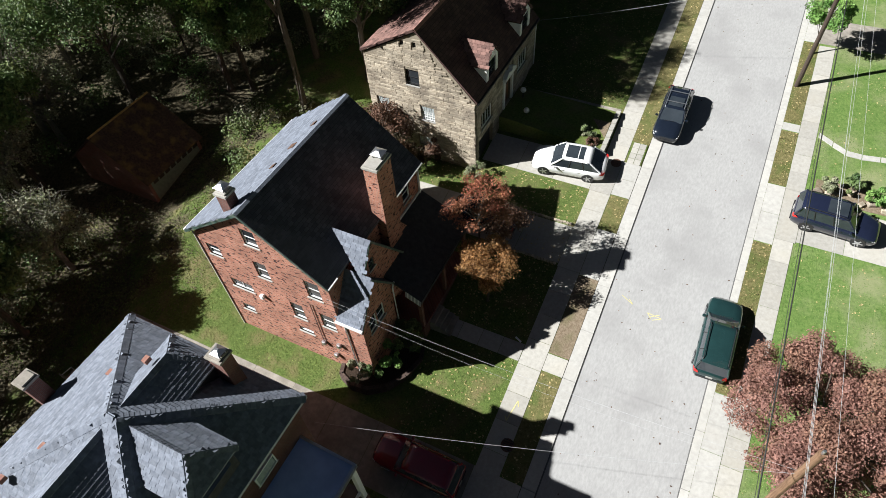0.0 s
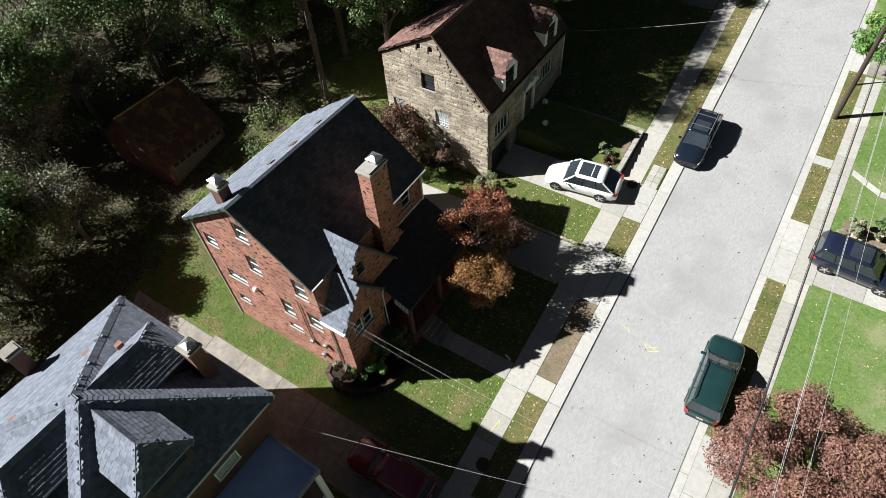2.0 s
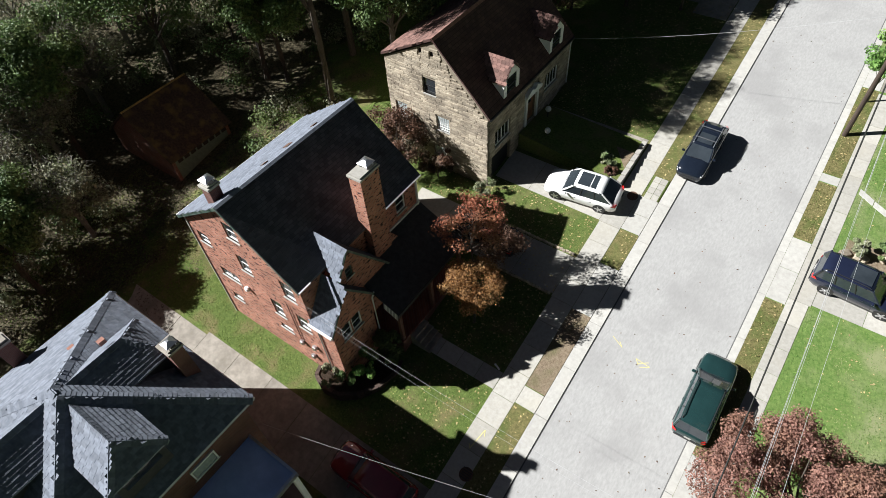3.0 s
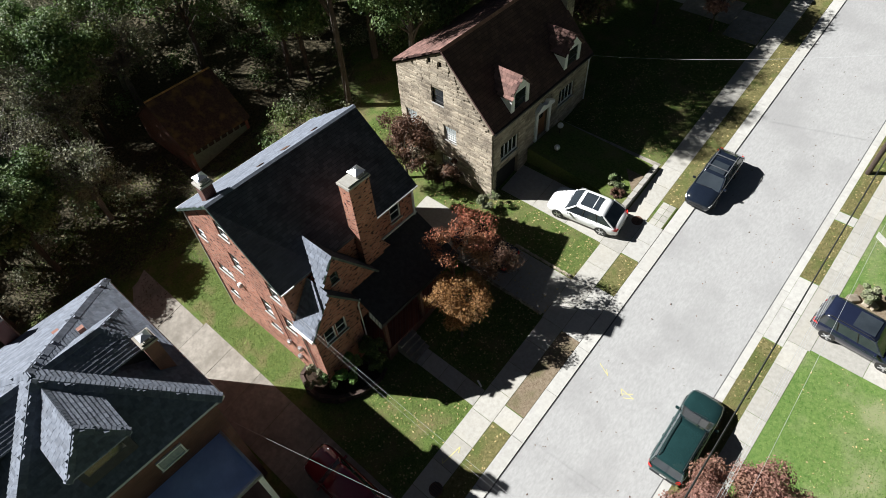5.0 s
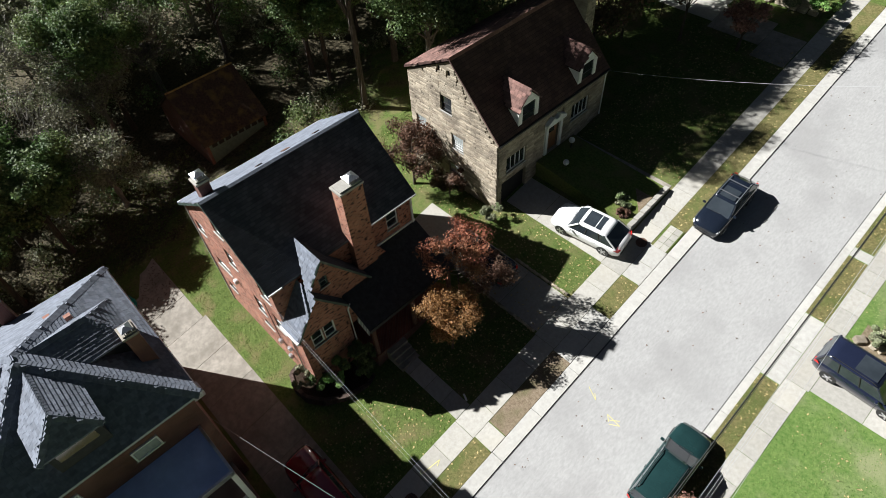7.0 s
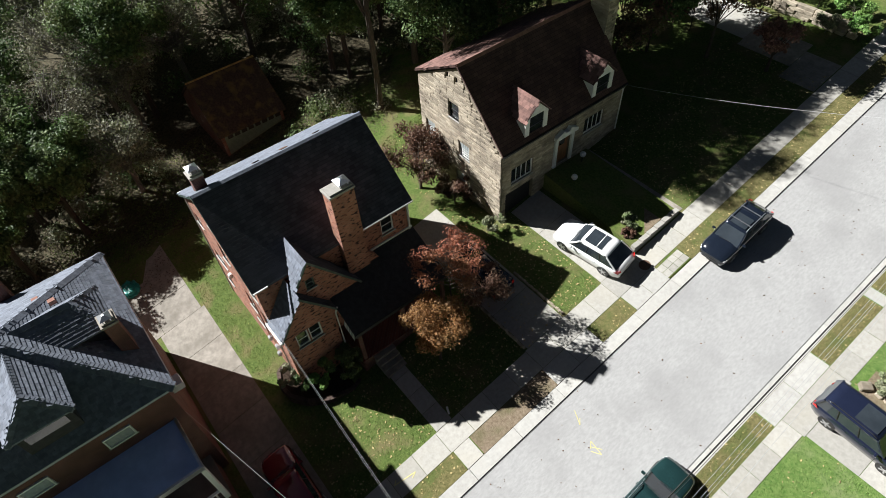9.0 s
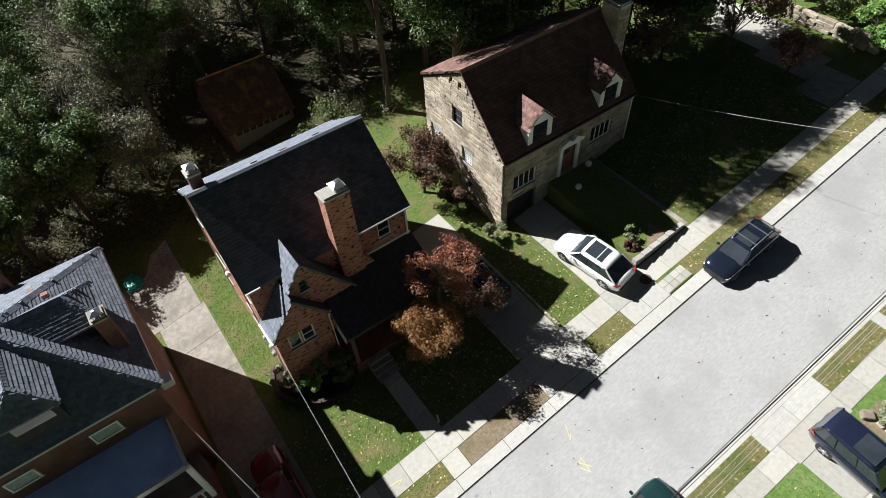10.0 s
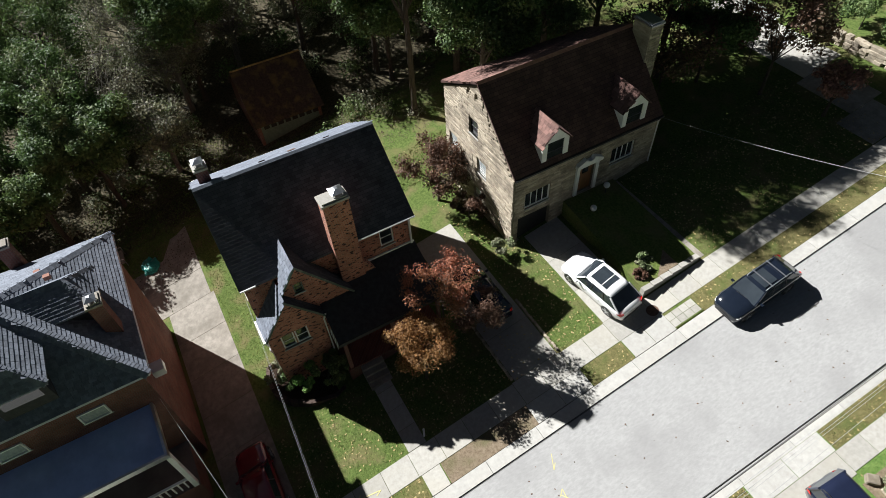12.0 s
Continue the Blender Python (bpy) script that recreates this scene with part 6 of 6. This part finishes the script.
def shingle(parent, poly, material, w=0.33, h=0.17, t=0.026, seed=1, single=False):
    """Lapped shingle tabs over a flat roof polygon; the lower end of each stands proud."""
    rg = random.Random(seed)
    P_ = [Vector(p) for p in poly]
    n = Vector((0, 0, 0))
    for a, b in zip(P_, P_[1:] + P_[:1]):
        n += a.cross(b)
    n.normalize()
    if n.z < 0:
        n = -n
    u = Vector((0, 0, 1)).cross(n).normalized()
    v = n.cross(u)
    o = P_[0]
    fl = [((p - o).dot(u), (p - o).dot(v)) for p in P_]
    verts, faces = [], []
    base = [v_.co.copy() for v_ in SHING_ME.vertices]
    fcs = [tuple(p.vertices) for p in SHING_ME.polygons]
    y = min(p[1] for p in fl)
    row = 0
    off = ORIGIN[parent]
    while y < max(p[1] for p in fl):
        x = min(p[0] for p in fl) - (w / 2 if row % 2 else 0) + rg.uniform(-.05, .05)
        while x < max(p[0] for p in fl):
            ww = w * rg.uniform(0.8, 1.15)
            if inside((x + ww / 2, y + h / 2), fl):
                c = o + u * (x + ww / 2) + v * (y + h / 2) + n * 0.004
                tt = t * rg.uniform(0.85, 1.15)
                if single and LEFT_SINGLE[0] > 0:
                    ob = new("shingle", SHING_ME)
                    ob.parent = parent
                    m = Matrix((u, v, n)).transposed().to_4x4()
                    ob.matrix_basis = Matrix.Translation(c - off) @ m @ Matrix.Diagonal((ww - 0.012, h * 1.08, tt, 1))
                    LEFT_SINGLE[0] -= 1
                else:
                    n0 = len(verts)
                    verts += [tuple(c - off + u * (b.x * (ww - 0.012)) + v * (b.y * h * 1.08) + n * (b.z * tt)) for b in base]
                    faces += [tuple(n0 + q for q in f) for f in fcs]
            x += ww
        y += h
        row += 1
    if verts:
        me = bpy.data.meshes.new("shingles")
        me.from_pydata(verts, [], faces)
        ob = mesh_part("shingles", me, material, parent)
        ob["kind"] = "stuff"


for i, poly in enumerate(([cor[0], cor[1], ap1, ap2], [cor[1], cor[2], ap1], [cor[2], cor[3], ap2, ap1], [cor[3], cor[0], ap2])):
    shingle(nb, poly, M_SHINGJ, seed=i)
for i, d in enumerate(DORMERS):
    for poly in d:
        shingle(nb, poly, M_SHINGJ, seed=10 + i, single=(i == 0))
# paler tabs on the brick house's sun-facing slopes put the sunlight into their colour
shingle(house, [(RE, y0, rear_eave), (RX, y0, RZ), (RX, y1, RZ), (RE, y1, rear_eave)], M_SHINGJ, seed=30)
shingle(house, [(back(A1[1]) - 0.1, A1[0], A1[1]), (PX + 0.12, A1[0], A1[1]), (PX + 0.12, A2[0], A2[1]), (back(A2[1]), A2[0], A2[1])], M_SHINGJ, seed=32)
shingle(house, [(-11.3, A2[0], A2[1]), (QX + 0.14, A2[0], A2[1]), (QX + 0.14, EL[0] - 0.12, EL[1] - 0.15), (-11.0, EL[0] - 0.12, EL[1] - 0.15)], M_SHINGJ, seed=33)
# dormer tiles are redder; on the rear slope the brightness is painted sunlight
M_RSHING_LIT = mat("brown_shingle_lit_joined", (0.13, 0.068, 0.056), (0.2, 0.11, 0.09), 4, 0.9, bump=0.3, vary=0.35, island=True)
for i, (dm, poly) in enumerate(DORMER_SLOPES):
    shingle(dm, poly, M_RSHING_LIT, w=0.3, h=0.19, t=0.03, seed=40 + i)
shingle(stone_house, [(rx, yy0, QZ), (AX, yy0, AZ), (AX, yy1, AZ), (rx, yy1, QZ)], M_RSHING_LIT, w=0.3, h=0.19, t=0.03, seed=50)
